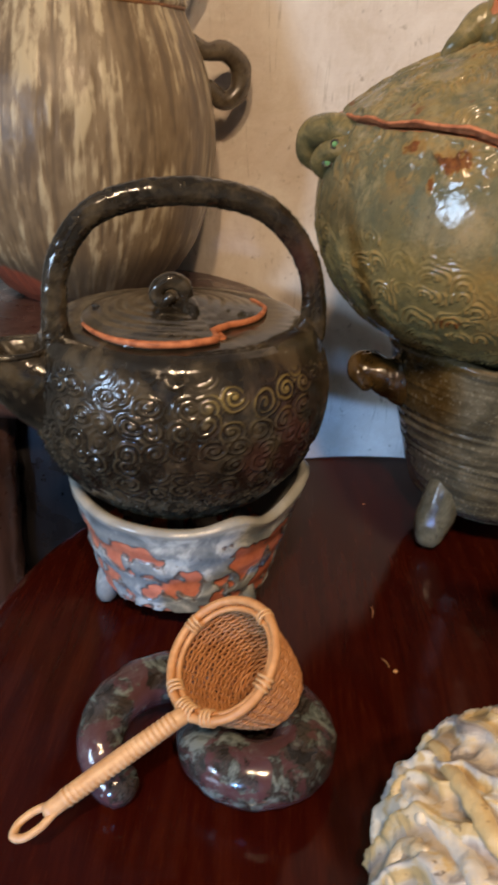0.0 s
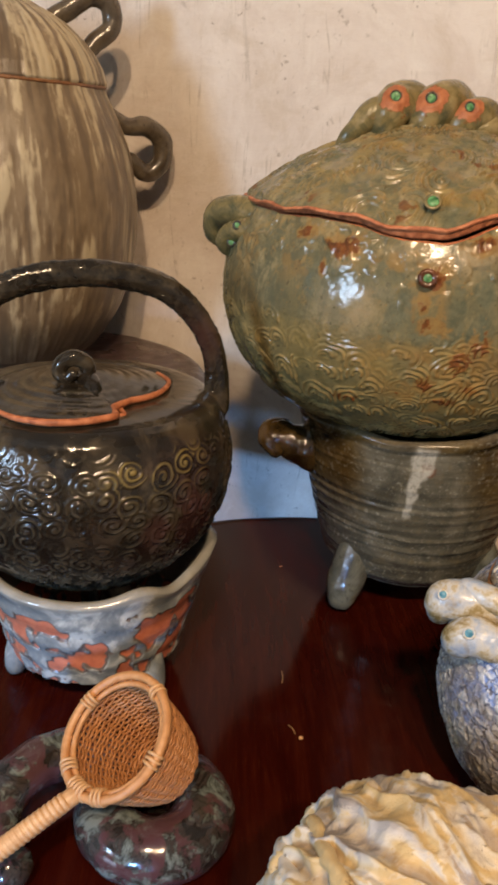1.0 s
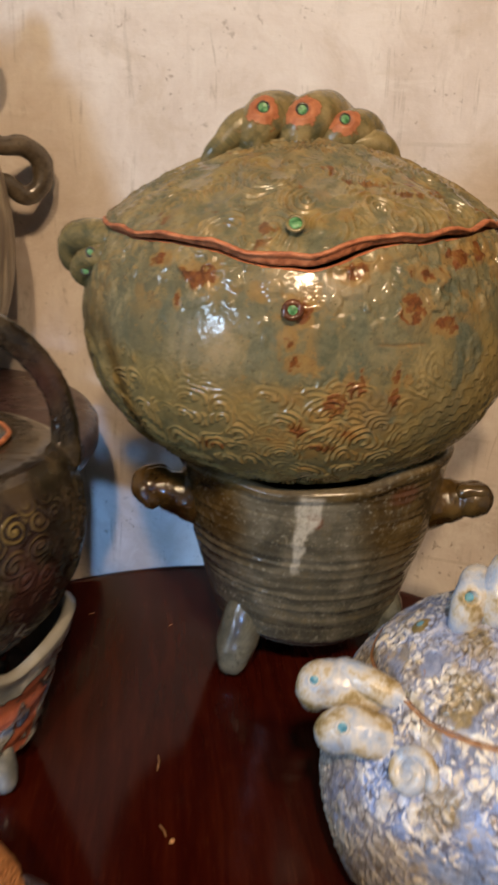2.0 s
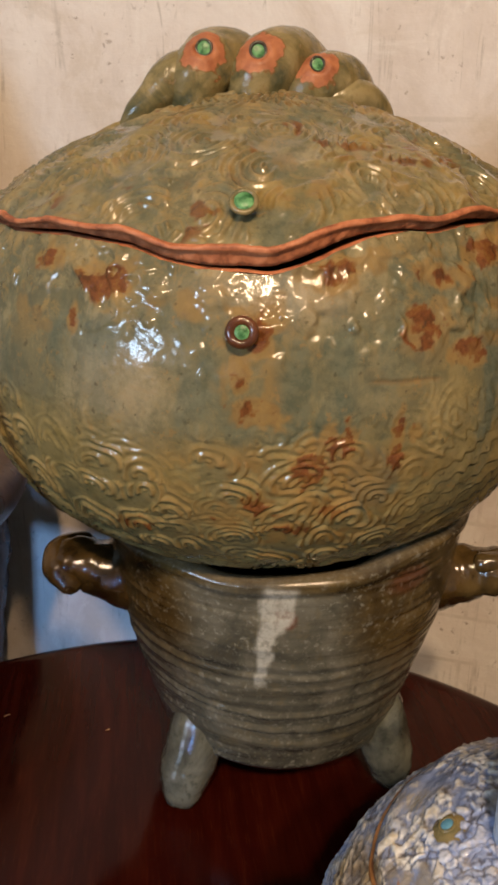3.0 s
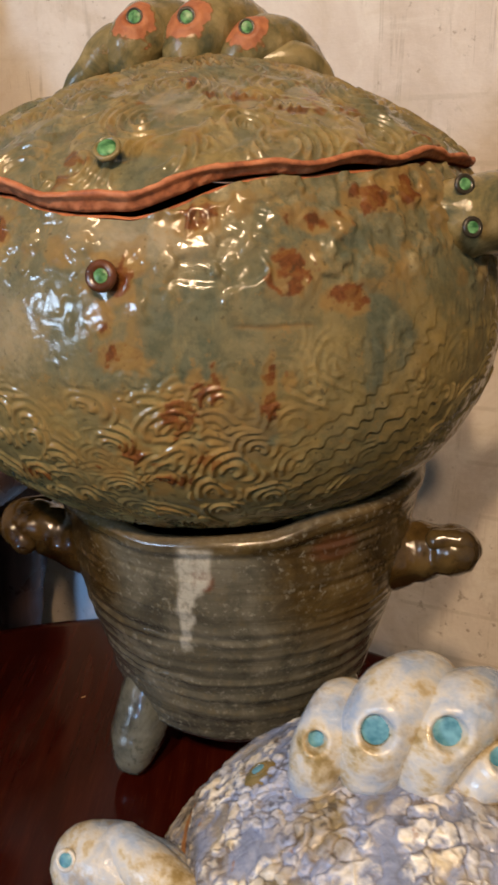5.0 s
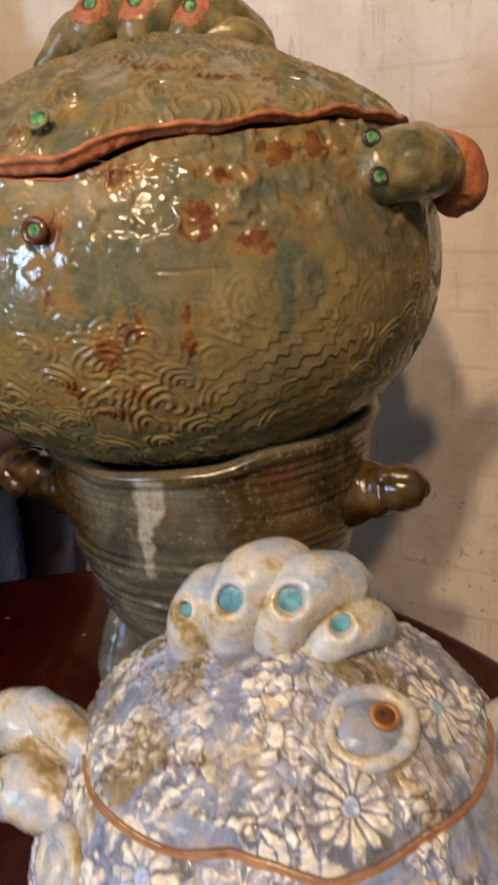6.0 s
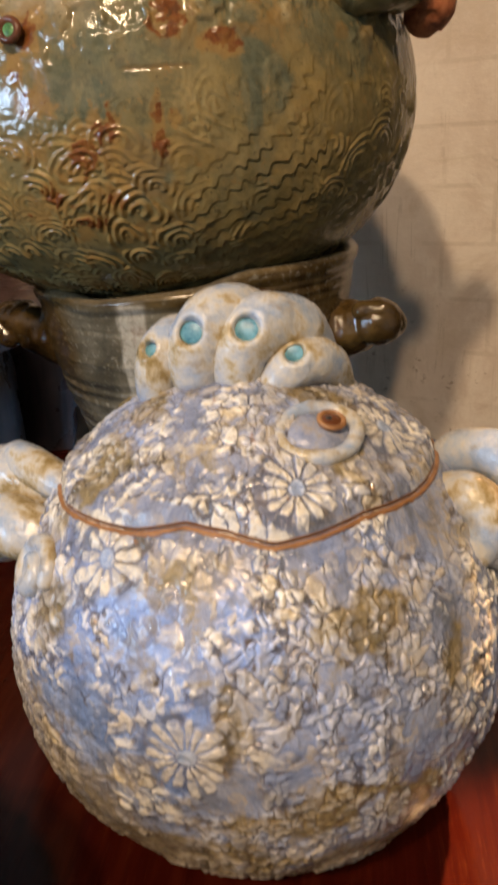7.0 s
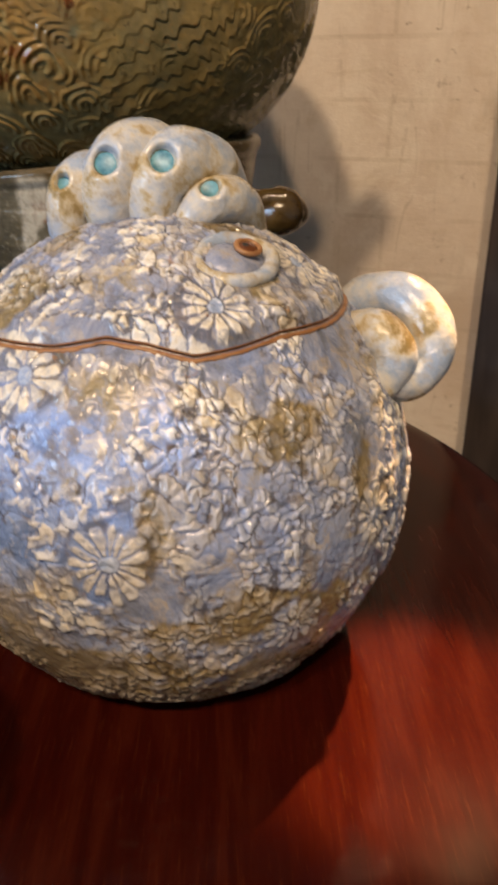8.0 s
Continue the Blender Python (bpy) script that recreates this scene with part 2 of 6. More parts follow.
def mat_wall():
    """Worn limewash: pinkish cream patches, thin vertical scratches, pits and faint block joints."""
    m = Mat("limewashed_plaster", 0.75)
    big, patch = m.noise(4.0, 7, 0.68, 0.5), m.noise(13, 7, 0.72, 0.7)
    streak = m.noise(1.0, 6, 0.72, 0.5, m.stretch(34, 34, 7.0))
    crack = m.noise(1.0, 3, 0.6, 0.8, m.stretch(26, 26, 1.7))
    joints = m.noise(1.0, 6, 0.70, 0.35, m.stretch(7, 7, 40))
    pits, gate = m.noise(90, 4, 0.65, 0.3), m.noise(8.0, 4)
    c = m.ramp(big, [(0.36, (0.51, 0.425, 0.355)), (0.50, (0.595, 0.515, 0.450)), (0.62, (0.67, 0.600, 0.535))])
    c = m.mix(m.ramp(patch, [(0.52, 0.0), (0.64, 0.55)]), c, (0.70, 0.645, 0.575))
    c = m.mix(m.ramp(patch, [(0.36, 0.40), (0.46, 0.0)]), c, (0.50, 0.41, 0.315))
    c = m.mix(m.calc("MULTIPLY", m.ramp(streak, [(0.55, 0.0), (0.68, 0.55)]), m.ramp(gate, [(0.46, 0.0), (0.60, 1.0)])), c, (0.42, 0.36, 0.30))
    line = m.calc("MULTIPLY", m.ramp(crack, [(0.488, 0.0), (0.499, 1.0)]), m.ramp(crack, [(0.501, 1.0), (0.512, 0.0)]))
    c = m.mix(m.calc("MULTIPLY", line, m.ramp(m.noise(15, 5, 0.7), [(0.50, 0.0), (0.60, 0.6)])), c, (0.34, 0.28, 0.22))
    c = m.mix(m.calc("MULTIPLY", m.ramp(joints, [(0.55, 0.0), (0.65, 0.35)]), m.ramp(gate, [(0.40, 1.0), (0.55, 0.2)])), c, (0.50, 0.42, 0.325))
    c = m.mix(m.calc("MULTIPLY", m.ramp(pits, [(0.62, 0.0), (0.69, 0.75)]), m.ramp(gate, [(0.46, 0.0), (0.58, 1.0)])), c, (0.27, 0.21, 0.16))
    turn, parts, plane = (m.t.nodes.new("ShaderNode" + k) for k in ("Mapping", "SeparateXYZ", "CombineXYZ"))
    turn.inputs["Rotation"].default_value = (0, 0, math.atan2(0.3794, 0.9253))
    m.link(m.co, turn.inputs["Vector"])
    m.link(turn.outputs[0], parts.inputs[0])
    m.link(parts.outputs[0], plane.inputs[0])
    m.link(parts.outputs[2], plane.inputs[1])
    blocks = m.t.nodes.new("ShaderNodeTexBrick")
    blocks.inputs["Scale"].default_value, blocks.inputs["Mortar Size"].default_value, blocks.inputs["Mortar Smooth"].default_value = 1.0, 0.0030, 0.6
    blocks.inputs["Brick Width"].default_value, blocks.inputs["Row Height"].default_value = 0.098, 0.054
    m.link(plane.outputs[0], blocks.inputs["Vector"])
    bare = m.ramp(m.calc("ADD", parts.outputs[0], 0.5), [(0.34, 0.12), (0.50, 1.0)])
    worn = m.calc("MULTIPLY", m.calc("MULTIPLY", blocks.outputs["Fac"], bare), m.ramp(m.noise(9, 5, 0.7, 0.6), [(0.44, 0.0), (0.60, 0.40)]))
    c = m.mix(worn, c, (0.40, 0.33, 0.255))
    m.bump(m.mix(0.5, m.mix(0.5, patch, joints), m.noise(60, 5, 0.7)), 0.45, 0.004)
    return m.done(c)


def mat_plain_plaster(name, a, b):
    m = Mat(name, 0.8)
    m.bump(m.noise(30, 4), 0.2, 0.002)
    return m.done(m.ramp(m.noise(2.5, 5), [(0.3, a), (0.7, b)]))


def mat_mahogany():
    m = Mat("lacquered_mahogany", 0.16, specular=0.15)
    grain = m.noise(1.0, 5, 0.6, 0.5, m.stretch(90, 9, 60))
    fine = m.noise(1.0, 4, 0.7, 0.0, m.stretch(430, 22, 60))
    big = m.noise(5.0, 3)
    c = m.ramp(grain, [(0.38, (0.0200, 0.0020, 0.0011)), (0.50, (0.0260, 0.0028, 0.0013)), (0.62, (0.035, 0.0048, 0.0019))])
    c = m.mix(m.ramp(fine, [(0.50, 0.0), (0.60, 0.25)]), c, (0.016, 0.0018, 0.0010))
    c = m.mix(m.ramp(big, [(0.45, 0.0), (0.75, 0.3)]), c, (0.036, 0.0040, 0.0015))
    pores = m.noise(1.0, 4, 0.75, 0.0, m.stretch(620, 34, 60))
    c = m.mix(m.ramp(pores, [(0.56, 0.0), (0.66, 0.22)]), c, (0.085, 0.021, 0.006))
    smear = m.noise(11, 5, 0.6, 0.5)
    m.bump(fine, 0.012, 0.0006)
    return m.done(c, m.ramp(smear, [(0.35, 0.09), (0.7, 0.17)]))


def mat_dark_wood(name, a, b, rough=0.35):
    m = Mat(name, rough)
    grain = m.noise(1.0, 6, 0.65, 0.4, m.stretch(60, 60, 7))
    m.bump(grain, 0.25, 0.002)
    return m.done(m.ramp(grain, [(0.35, a), (0.7, b)]), m.ramp(m.noise(30, 4), [(0.3, rough - 0.1), (0.7, rough + 0.15)]))


def mat_celadon():
    """Khaki green glaze that breaks to ochre on the high relief, with rust spots."""
    m = Mat("olive_celadon_glaze", 0.2, coat=0.0, specular=0.38)
    rel, rust, halo, green, pale, honey = m.attr("relief"), m.attr("rust"), m.attr("halo"), m.attr("green"), m.attr("pale"), m.attr("honey")
    n1, n2, n3 = m.noise(30, 8, 0.72, 0.5), m.noise(110, 6, 0.70, 0.3), m.noise(13, 7, 0.70, 0.4)
    runs = m.noise(1.0, 7, 0.70, 0.6, m.stretch(46, 46, 15))
    base = m.ramp(n1, [(0.42, (0.128, 0.115, 0.064)), (0.50, (0.208, 0.172, 0.089)), (0.58, (0.285, 0.228, 0.120))])
    base = m.mix(m.ramp(runs, [(0.48, 0.0), (0.58, 0.80)]), base, (0.104, 0.106, 0.064))
    base = m.mix(m.ramp(n3, [(0.50, 0.0), (0.66, 0.55)]), base, (0.235, 0.170, 0.070))
    base = m.mix(m.ramp(n2, [(0.42, 0.55), (0.50, 0.0)]), base, (0.098, 0.090, 0.050))
    base = m.mix(m.ramp(m.noise(55, 7, 0.75, 0.8), [(0.52, 0.0), (0.60, 0.65)]), base, (0.270, 0.180, 0.068))
    base = m.mix(m.calc("MULTIPLY", honey, m.ramp(n1, [(0.38, 0.45), (0.58, 0.85)])), base, m.ramp(n2, [(0.38, (0.190, 0.138, 0.044)), (0.60, (0.275, 0.200, 0.072))]))
    ochre = m.ramp(n2, [(0.3, (0.22, 0.135, 0.042)), (0.7, (0.31, 0.215, 0.090))])
    c = m.mix(m.calc("MULTIPLY", m.ramp(rel, [(0.30, 0.0), (0.85, 0.75)]), m.ramp(n1, [(0.38, 0.25), (0.60, 1.0)])), base, ochre)
    c = m.mix(m.ramp(rel, [(0.02, 0.30), (0.20, 0.0)]), c, (0.115, 0.105, 0.055))
    c = m.mix(m.calc("MULTIPLY", m.calc("MULTIPLY", green, 0.95), m.ramp(runs, [(0.36, 0.35), (0.56, 1.0)])), c, m.ramp(n2, [(0.40, (0.075, 0.084, 0.054)), (0.60, (0.120, 0.122, 0.076))]))
    c = m.mix(m.calc("MULTIPLY", pale, m.ramp(n1, [(0.40, 0.3), (0.58, 0.8)])), c, (0.33, 0.275, 0.19))
    c = m.mix(m.calc("MULTIPLY", halo, 0.70), c, m.ramp(n2, [(0.38, (0.29, 0.175, 0.055)), (0.62, (0.195, 0.105, 0.030))]))
    c = m.mix(m.calc("MULTIPLY", rust, 0.90), c, m.ramp(n2, [(0.38, (0.175, 0.078, 0.020)), (0.50, (0.140, 0.042, 0.012)), (0.62, (0.075, 0.024, 0.008))]))
    specks = m.noise(260, 2, 0.5)
    c = m.mix(m.ramp(specks, [(0.66, 0.0), (0.74, 0.55)]), c, (0.05, 0.04, 0.02))
    c = m.mix(m.ramp(m.noise(190, 3, 0.6), [(0.63, 0.0), (0.70, 0.45)]), c, (0.26, 0.15, 0.050))
    m.bump(m.mix(0.4, m.noise(85, 4, 0.6, 0.6), m.noise(330, 3)), 0.20, 0.0018)
    return m.done(c, m.ramp(n2, [(0.38, 0.10), (0.65, 0.20)]))


def mat_terracotta(name="bare_terracotta", k=1.0):
    m = Mat(name, 0.62)
    n = m.noise(140, 5, 0.65)
    c = m.ramp(n, [(0.36, (0.22 * k, 0.066 * k, 0.026 * k)), (0.50, (0.40 * k, 0.128 * k, 0.050 * k)), (0.64, (0.50 * k, 0.185 * k, 0.082 * k))])
    m.bump(m.noise(420, 3), 0.3, 0.0008)
    return m.done(c)


def mat_stove():
    m = Mat("ash_brown_salt_glaze", 0.20, coat=0.15)
    up, drip, pink = m.attr("up"), m.attr("drip"), m.attr("pink")
    rings = m.noise(1.0, 5, 0.7, 0.5, m.stretch(12, 12, 130))
    n1, fine, mid = m.noise(26, 6, 0.65, 0.5), m.noise(300, 4, 0.65), m.noise(90, 5, 0.68, 0.4)
    low = m.ramp(n1, [(0.38, (0.060, 0.056, 0.041)), (0.50, (0.098, 0.090, 0.065)), (0.62, (0.148, 0.134, 0.098))])
    high = m.ramp(n1, [(0.38, (0.044, 0.028, 0.010)), (0.52, (0.088, 0.058, 0.020)), (0.62, (0.128, 0.086, 0.030))])
    c = m.mix(m.ramp(m.mix(0.22, up, mid), [(0.26, 0.0), (0.62, 1.0)]), low, high)
    c = m.mix(m.ramp(rings, [(0.50, 0.0), (0.66, 0.50)]), c, (0.048, 0.040, 0.024))
    c = m.mix(m.ramp(mid, [(0.54, 0.0), (0.66, 0.4)]), c, (0.135, 0.105, 0.052))
    c = m.mix(m.calc("MULTIPLY", m.ramp(fine, [(0.55, 0.0), (0.66, 0.75)]), m.ramp(rings, [(0.38, 1.0), (0.58, 0.15)])), c, (0.27, 0.255, 0.20))
    c = m.mix(m.ramp(m.noise(170, 4, 0.7), [(0.62, 0.0), (0.70, 0.5)]), c, (0.035, 0.026, 0.014))
    c = m.mix(m.calc("MULTIPLY", pink, m.ramp(n1, [(0.35, 0.3), (0.55, 1.0)])), c, (0.12, 0.038, 0.016))
    c = m.mix(m.calc("MULTIPLY", drip, m.ramp(fine, [(0.35, 0.55), (0.55, 1.0)])), c, (0.40, 0.38, 0.32))
    m.bump(m.mix(0.5, rings, m.mix(0.5, fine, n1)), 0.40, 0.0020)
    return m.done(c, m.ramp(n1, [(0.3, 0.12), (0.7, 0.26)]))


def mat_blue_pot():
    """White, blue and olive glaze over a leafy relief; bare dark lines in the hollows."""
    m = Mat("blue_white_mottled_glaze", 0.28, specular=0.45)
    rel, crev, tone = m.attr("relief"), m.attr("crevice"), m.attr("tone")
    daisy, core, blue, olive, grey, milk = m.attr("daisy"), m.attr("core"), m.attr("blue"), m.attr("olive"), m.attr("grey"), m.attr("milk")
    n1, n2, f = m.noise(46, 7, 0.70, 0.6), m.noise(150, 5, 0.65, 0.4), m.noise(260, 5, 0.70, 0.6)
    low = m.ramp(n1, [(0.38, (0.145, 0.162, 0.216)), (0.47, (0.200, 0.232, 0.345)), (0.54, (0.285, 0.312, 0.420)), (0.63, (0.290, 0.252, 0.188))])
    low = m.mix(m.calc("MULTIPLY", blue, m.ramp(n2, [(0.36, 0.55), (0.58, 1.0)])), low, m.ramp(n1, [(0.40, (0.145, 0.240, 0.540)), (0.60, (0.290, 0.400, 0.730))]))
    high = m.ramp(n2, [(0.38, (0.58, 0.58, 0.58)), (0.50, (0.78, 0.76, 0.72)), (0.64, (0.67, 0.58, 0.42))])
    high = m.mix(m.calc("MULTIPLY", blue, 0.60), high, (0.55, 0.62, 0.80))
    lift = m.calc("ADD", m.calc("MULTIPLY", rel, 0.62), m.calc("MULTIPLY", tone, 0.28))
    lift = m.calc("ADD", lift, m.calc("MULTIPLY", m.calc("SUBTRACT", f, 0.38), 0.8))
    c = m.mix(m.calc("MULTIPLY", m.ramp(lift, [(0.42, 0.0), (0.66, 1.0)]), m.ramp(milk, [(0.0, 0.35), (1.0, 1.0)])), low, high)
    warm = m.calc("MULTIPLY", m.ramp(tone, [(0.66, 0.0), (0.84, 0.40)]), m.ramp(n1, [(0.42, 0.2), (0.56, 1.0)]))
    c = m.mix(warm, c, (0.46, 0.365, 0.205))
    c = m.mix(m.ramp(m.noise(85, 6, 0.72, 0.6), [(0.55, 0.0), (0.66, 0.45)]), c, (0.37, 0.285, 0.150))
    c = m.mix(m.calc("MULTIPLY", olive, m.ramp(lift, [(0.30, 0.90), (0.90, 0.35)])), c, m.ramp(n2, [(0.40, (0.165, 0.125, 0.050)), (0.60, (0.265, 0.195, 0.075))]))
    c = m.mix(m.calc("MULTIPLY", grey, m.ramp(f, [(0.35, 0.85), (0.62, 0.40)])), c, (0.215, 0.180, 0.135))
    c = m.mix(m.calc("MULTIPLY", daisy, m.ramp(f, [(0.38, 0.25), (0.56, 0.80)])), c, m.ramp(n2, [(0.38, (0.52, 0.50, 0.47)), (0.60, (0.68, 0.63, 0.54))]))
    c = m.mix(m.calc("MULTIPLY", core, 0.85), c, (0.30, 0.40, 0.62))
    c = m.mix(m.calc("MULTIPLY", crev, m.ramp(n1, [(0.36, 0.55), (0.54, 0.95)])), c, m.ramp(n2, [(0.42, (0.045, 0.038, 0.034)), (0.60, (0.115, 0.078, 0.042))]))
    c = m.mix(m.ramp(m.noise(120, 4, 0.7, 0.5), [(0.67, 0.0), (0.73, 0.7)]), c, (0.28, 0.13, 0.045))
    m.bump(m.mix(0.5, f, m.noise(480, 2, 0.6)), 0.30, 0.0012)
    return m.done(c, m.ramp(n2, [(0.38, 0.16), (0.65, 0.36)]))


def mat_coil_glaze():
    """Milky glaze with blue and ochre pools on the rolled coils."""
    m = Mat("milky_coil_glaze", 0.22)
    n1, n2 = m.noise(48, 6, 0.66, 0.2), m.noise(95, 5, 0.66)
    c = m.ramp(n1, [(0.38, (0.26, 0.190, 0.080)), (0.44, (0.43, 0.360, 0.240)), (0.49, (0.51, 0.495, 0.465)), (0.54, (0.43, 0.45, 0.49)), (0.62, (0.30, 0.37, 0.50))])
    c = m.mix(m.ramp(n2, [(0.57, 0.0), (0.68, 0.60)]), c, (0.29, 0.215, 0.105))
    m.bump(m.mix(0.5, m.noise(90, 5, 0.65), m.noise(260, 3)), 0.5, 0.0022)
    return m.done(c, m.ramp(n2, [(0.38, 0.18), (0.65, 0.36)]))


def mat_tenmoku():
    m = Mat("black_brown_tenmoku_glaze", 0.13, coat=0.1)
    rel, gold, plum = m.attr("relief"), m.attr("gold"), m.attr("plum")
    n1, n2 = m.noise(34, 5, 0.62, 0.4), m.noise(130, 4)
    base = m.ramp(n1, [(0.40, (0.011, 0.0085, 0.0058)), (0.52, (0.026, 0.020, 0.013)), (0.62, (0.062, 0.048, 0.030))])
    high = m.ramp(n2, [(0.38, (0.024, 0.019, 0.012)), (0.62, (0.085, 0.070, 0.045))])
    c = m.mix(m.ramp(rel, [(0.35, 0.0), (0.95, 0.75)]), base, high)
    c = m.mix(m.calc("MULTIPLY", plum, m.ramp(n1, [(0.35, 0.3), (0.65, 0.9)])), c, (0.052, 0.020, 0.017))
    c = m.mix(m.calc("MULTIPLY", gold, m.ramp(rel, [(0.3, 0.0), (0.8, 1.0)])), c, (0.20, 0.15, 0.050))
    m.bump(m.mix(0.5, m.noise(240, 3), m.noise(110, 4, 0.6, 0.6)), 0.30, 0.0012)
    return m.done(c, m.ramp(n2, [(0.38, 0.08), (0.66, 0.22)]))


def mat_warmer():
    """Grey and white poured glaze over bare orange clay."""
    m = Mat("grey_drip_glaze_on_orange_clay", 0.30, coat=0.15)
    clay = m.attr("clay")
    n1, n2 = m.noise(44, 4, 0.6, 0.4), m.noise(150, 4, 0.6)
    glaze = m.ramp(n1, [(0.32, (0.12, 0.135, 0.14)), (0.52, (0.22, 0.23, 0.225)), (0.66, (0.52, 0.51, 0.46))])
    glaze = m.mix(m.ramp(m.attr("rim"), [(0.2, 0.0), (0.8, 0.8)]), glaze, (0.27, 0.255, 0.22))
    orange = m.ramp(n2, [(0.3, (0.40, 0.105, 0.055)), (0.7, (0.56, 0.18, 0.095))])
    c = m.mix(m.ramp(clay, [(0.44, 0.0), (0.54, 1.0)]), glaze, orange)
    c = m.mix(m.calc("MULTIPLY", m.ramp(clay, [(0.40, 0.0), (0.47, 1.0)]), m.ramp(clay, [(0.50, 1.0), (0.57, 0.0)])), c, (0.10, 0.075, 0.065))
    m.bump(n2, 0.2, 0.0012)
    return m.done(c, m.ramp(clay, [(0.44, 0.16), (0.55, 0.55)]))


def mat_jar():
    """Brown glaze with long pale runs down the side."""
    m = Mat("pale_run_brown_glaze", 0.36, specular=0.35)
    runs = m.attr("runs")
    n1, n2 = m.noise(20, 5, 0.6), m.noise(1.0, 6, 0.68, 0.4, m.stretch(120, 120, 10))
    c = m.ramp(n1, [(0.3, (0.145, 0.100, 0.058)), (0.7, (0.235, 0.175, 0.110))])
    c = m.mix(m.ramp(m.mix(0.55, runs, n2), [(0.42, 0.0), (0.58, 0.80)]), c, (0.47, 0.39, 0.255))
    c = m.mix(m.ramp(runs, [(0.04, 0.6), (0.24, 0.0)]), c, (0.085, 0.060, 0.040))
    c = m.mix(m.attr("dark"), c, (0.075, 0.062, 0.046))
    c = m.mix(m.attr("clay"), c, (0.27, 0.075, 0.045))
    m.bump(m.mix(0.6, runs, n2), 0.45, 0.002)
    return m.done(c, m.ramp(n1, [(0.3, 0.28), (0.7, 0.46)]))


def mat_brown_glaze(name, a, b, rough=0.15):
    m = Mat(name, rough, coat=0.25)
    n = m.noise(45, 5, 0.6, 0.3)
    m.bump(m.mix(0.5, m.noise(120, 5, 0.65, 0.4), m.noise(330, 3)), 0.4, 0.0016)
    fleck = m.ramp(m.noise(190, 3, 0.6), [(0.60, 0.0), (0.70, 0.5)])
    return m.done(m.mix(fleck, m.ramp(n, [(0.34, a), (0.64, b)]), tuple(0.5 * x for x in a)))


def mat_olive_coil():
    m = Mat("olive_coil_glaze", 0.2, coat=0.08)
    n1, n2 = m.noise(55, 6, 0.66, 0.5), m.noise(150, 4, 0.65)
    c = m.ramp(n1, [(0.36, (0.075, 0.072, 0.034)), (0.50, (0.170, 0.132, 0.054)), (0.63, (0.26, 0.195, 0.085))])
    c = m.mix(m.ramp(n2, [(0.62, 0.0), (0.72, 0.6)]), c, (0.19, 0.095, 0.030))
    clay = m.attr("clay")
    c = m.mix(m.ramp(clay, [(0.30, 0.0), (0.42, 1.0)]), c, (0.17, 0.085, 0.026))
    c = m.mix(m.ramp(clay, [(0.46, 0.0), (0.58, 1.0)]), c, m.ramp(n2, [(0.35, (0.27, 0.080, 0.028)), (0.62, (0.40, 0.140, 0.052))]))
    m.bump(m.mix(0.4, m.noise(95, 5, 0.65, 0.6), m.noise(330, 3)), 0.5, 0.0020)
    return m.done(c, m.mix(m.ramp(clay, [(0.46, 0.0), (0.58, 1.0)]), m.ramp(n2, [(0.3, 0.14), (0.75, 0.30)]), (0.6, 0.6, 0.6)))


def mat_coil_stand():
    """Dark grey, plum and pale green pooled glaze."""
    m = Mat("plum_grey_pooled_glaze", 0.14, coat=0.3)
    n1, n2 = m.noise(58, 6, 0.66, 0.9), m.noise(40, 5, 0.62, 0.6)
    c = m.ramp(n1, [(0.40, (0.016, 0.013, 0.011)), (0.47, (0.046, 0.036, 0.032)), (0.50, (0.020, 0.016, 0.014)), (0.55, (0.075, 0.086, 0.078)), (0.63, (0.150, 0.172, 0.160))])
    c = m.mix(m.ramp(n2, [(0.50, 0.0), (0.54, 0.85)]), c, (0.075, 0.032, 0.036))
    c = m.mix(m.ramp(m.noise(120, 3), [(0.62, 0.0), (0.72, 0.4)]), c, (0.15, 0.165, 0.155))
    m.bump(m.noise(200, 3), 0.15, 0.001)
    return m.done(c)


def mat_lump():
    """Cream, ochre and violet grey glaze over folded clay."""
    m = Mat("cream_ochre_folded_glaze", 0.42, specular=0.35)
    rel, band = m.attr("relief"), m.attr("band")
    n1, n2 = m.noise(70, 6, 0.68, 0.8), m.noise(150, 4)
    jag = m.calc("ADD", band, m.calc("MULTIPLY", m.calc("SUBTRACT", n1, 0.5), 0.75))
    c = m.ramp(jag, [(0.30, (0.24, 0.21, 0.20)), (0.37, (0.48, 0.46, 0.46)), (0.43, (0.58, 0.53, 0.45)), (0.48, (0.52, 0.40, 0.22)), (0.56, (0.50, 0.36, 0.175)), (0.61, (0.58, 0.52, 0.43)), (0.66, (0.49, 0.46, 0.45)), (0.72, (0.25, 0.21, 0.20))])
    c = m.mix(m.ramp(n1, [(0.50, 0.0), (0.62, 0.50)]), c, (0.50, 0.365, 0.185))
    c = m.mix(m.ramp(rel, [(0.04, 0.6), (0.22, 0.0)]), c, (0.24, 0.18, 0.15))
    c = m.mix(m.ramp(m.noise(210, 2), [(0.68, 0.0), (0.74, 0.7)]), c, (0.08, 0.05, 0.03))
    m.bump(m.mix(0.5, n2, m.mix(0.5, n1, m.noise(320, 3))), 0.6, 0.0026)
    return m.done(c)


def mat_rattan(name, a, b):
    m = Mat(name, 0.45)
    n = m.noise(160, 4, 0.6)
    m.bump(m.noise(600, 2), 0.2, 0.0004)
    return m.done(m.ramp(n, [(0.3, a), (0.7, b)]))


def mat_gem(name, a, b):
    m = Mat(name, 0.30, specular=0.18)
    n = m.noise(260, 3, 0.6)
    return m.done(m.ramp(n, [(0.35, a), (0.65, b)]))


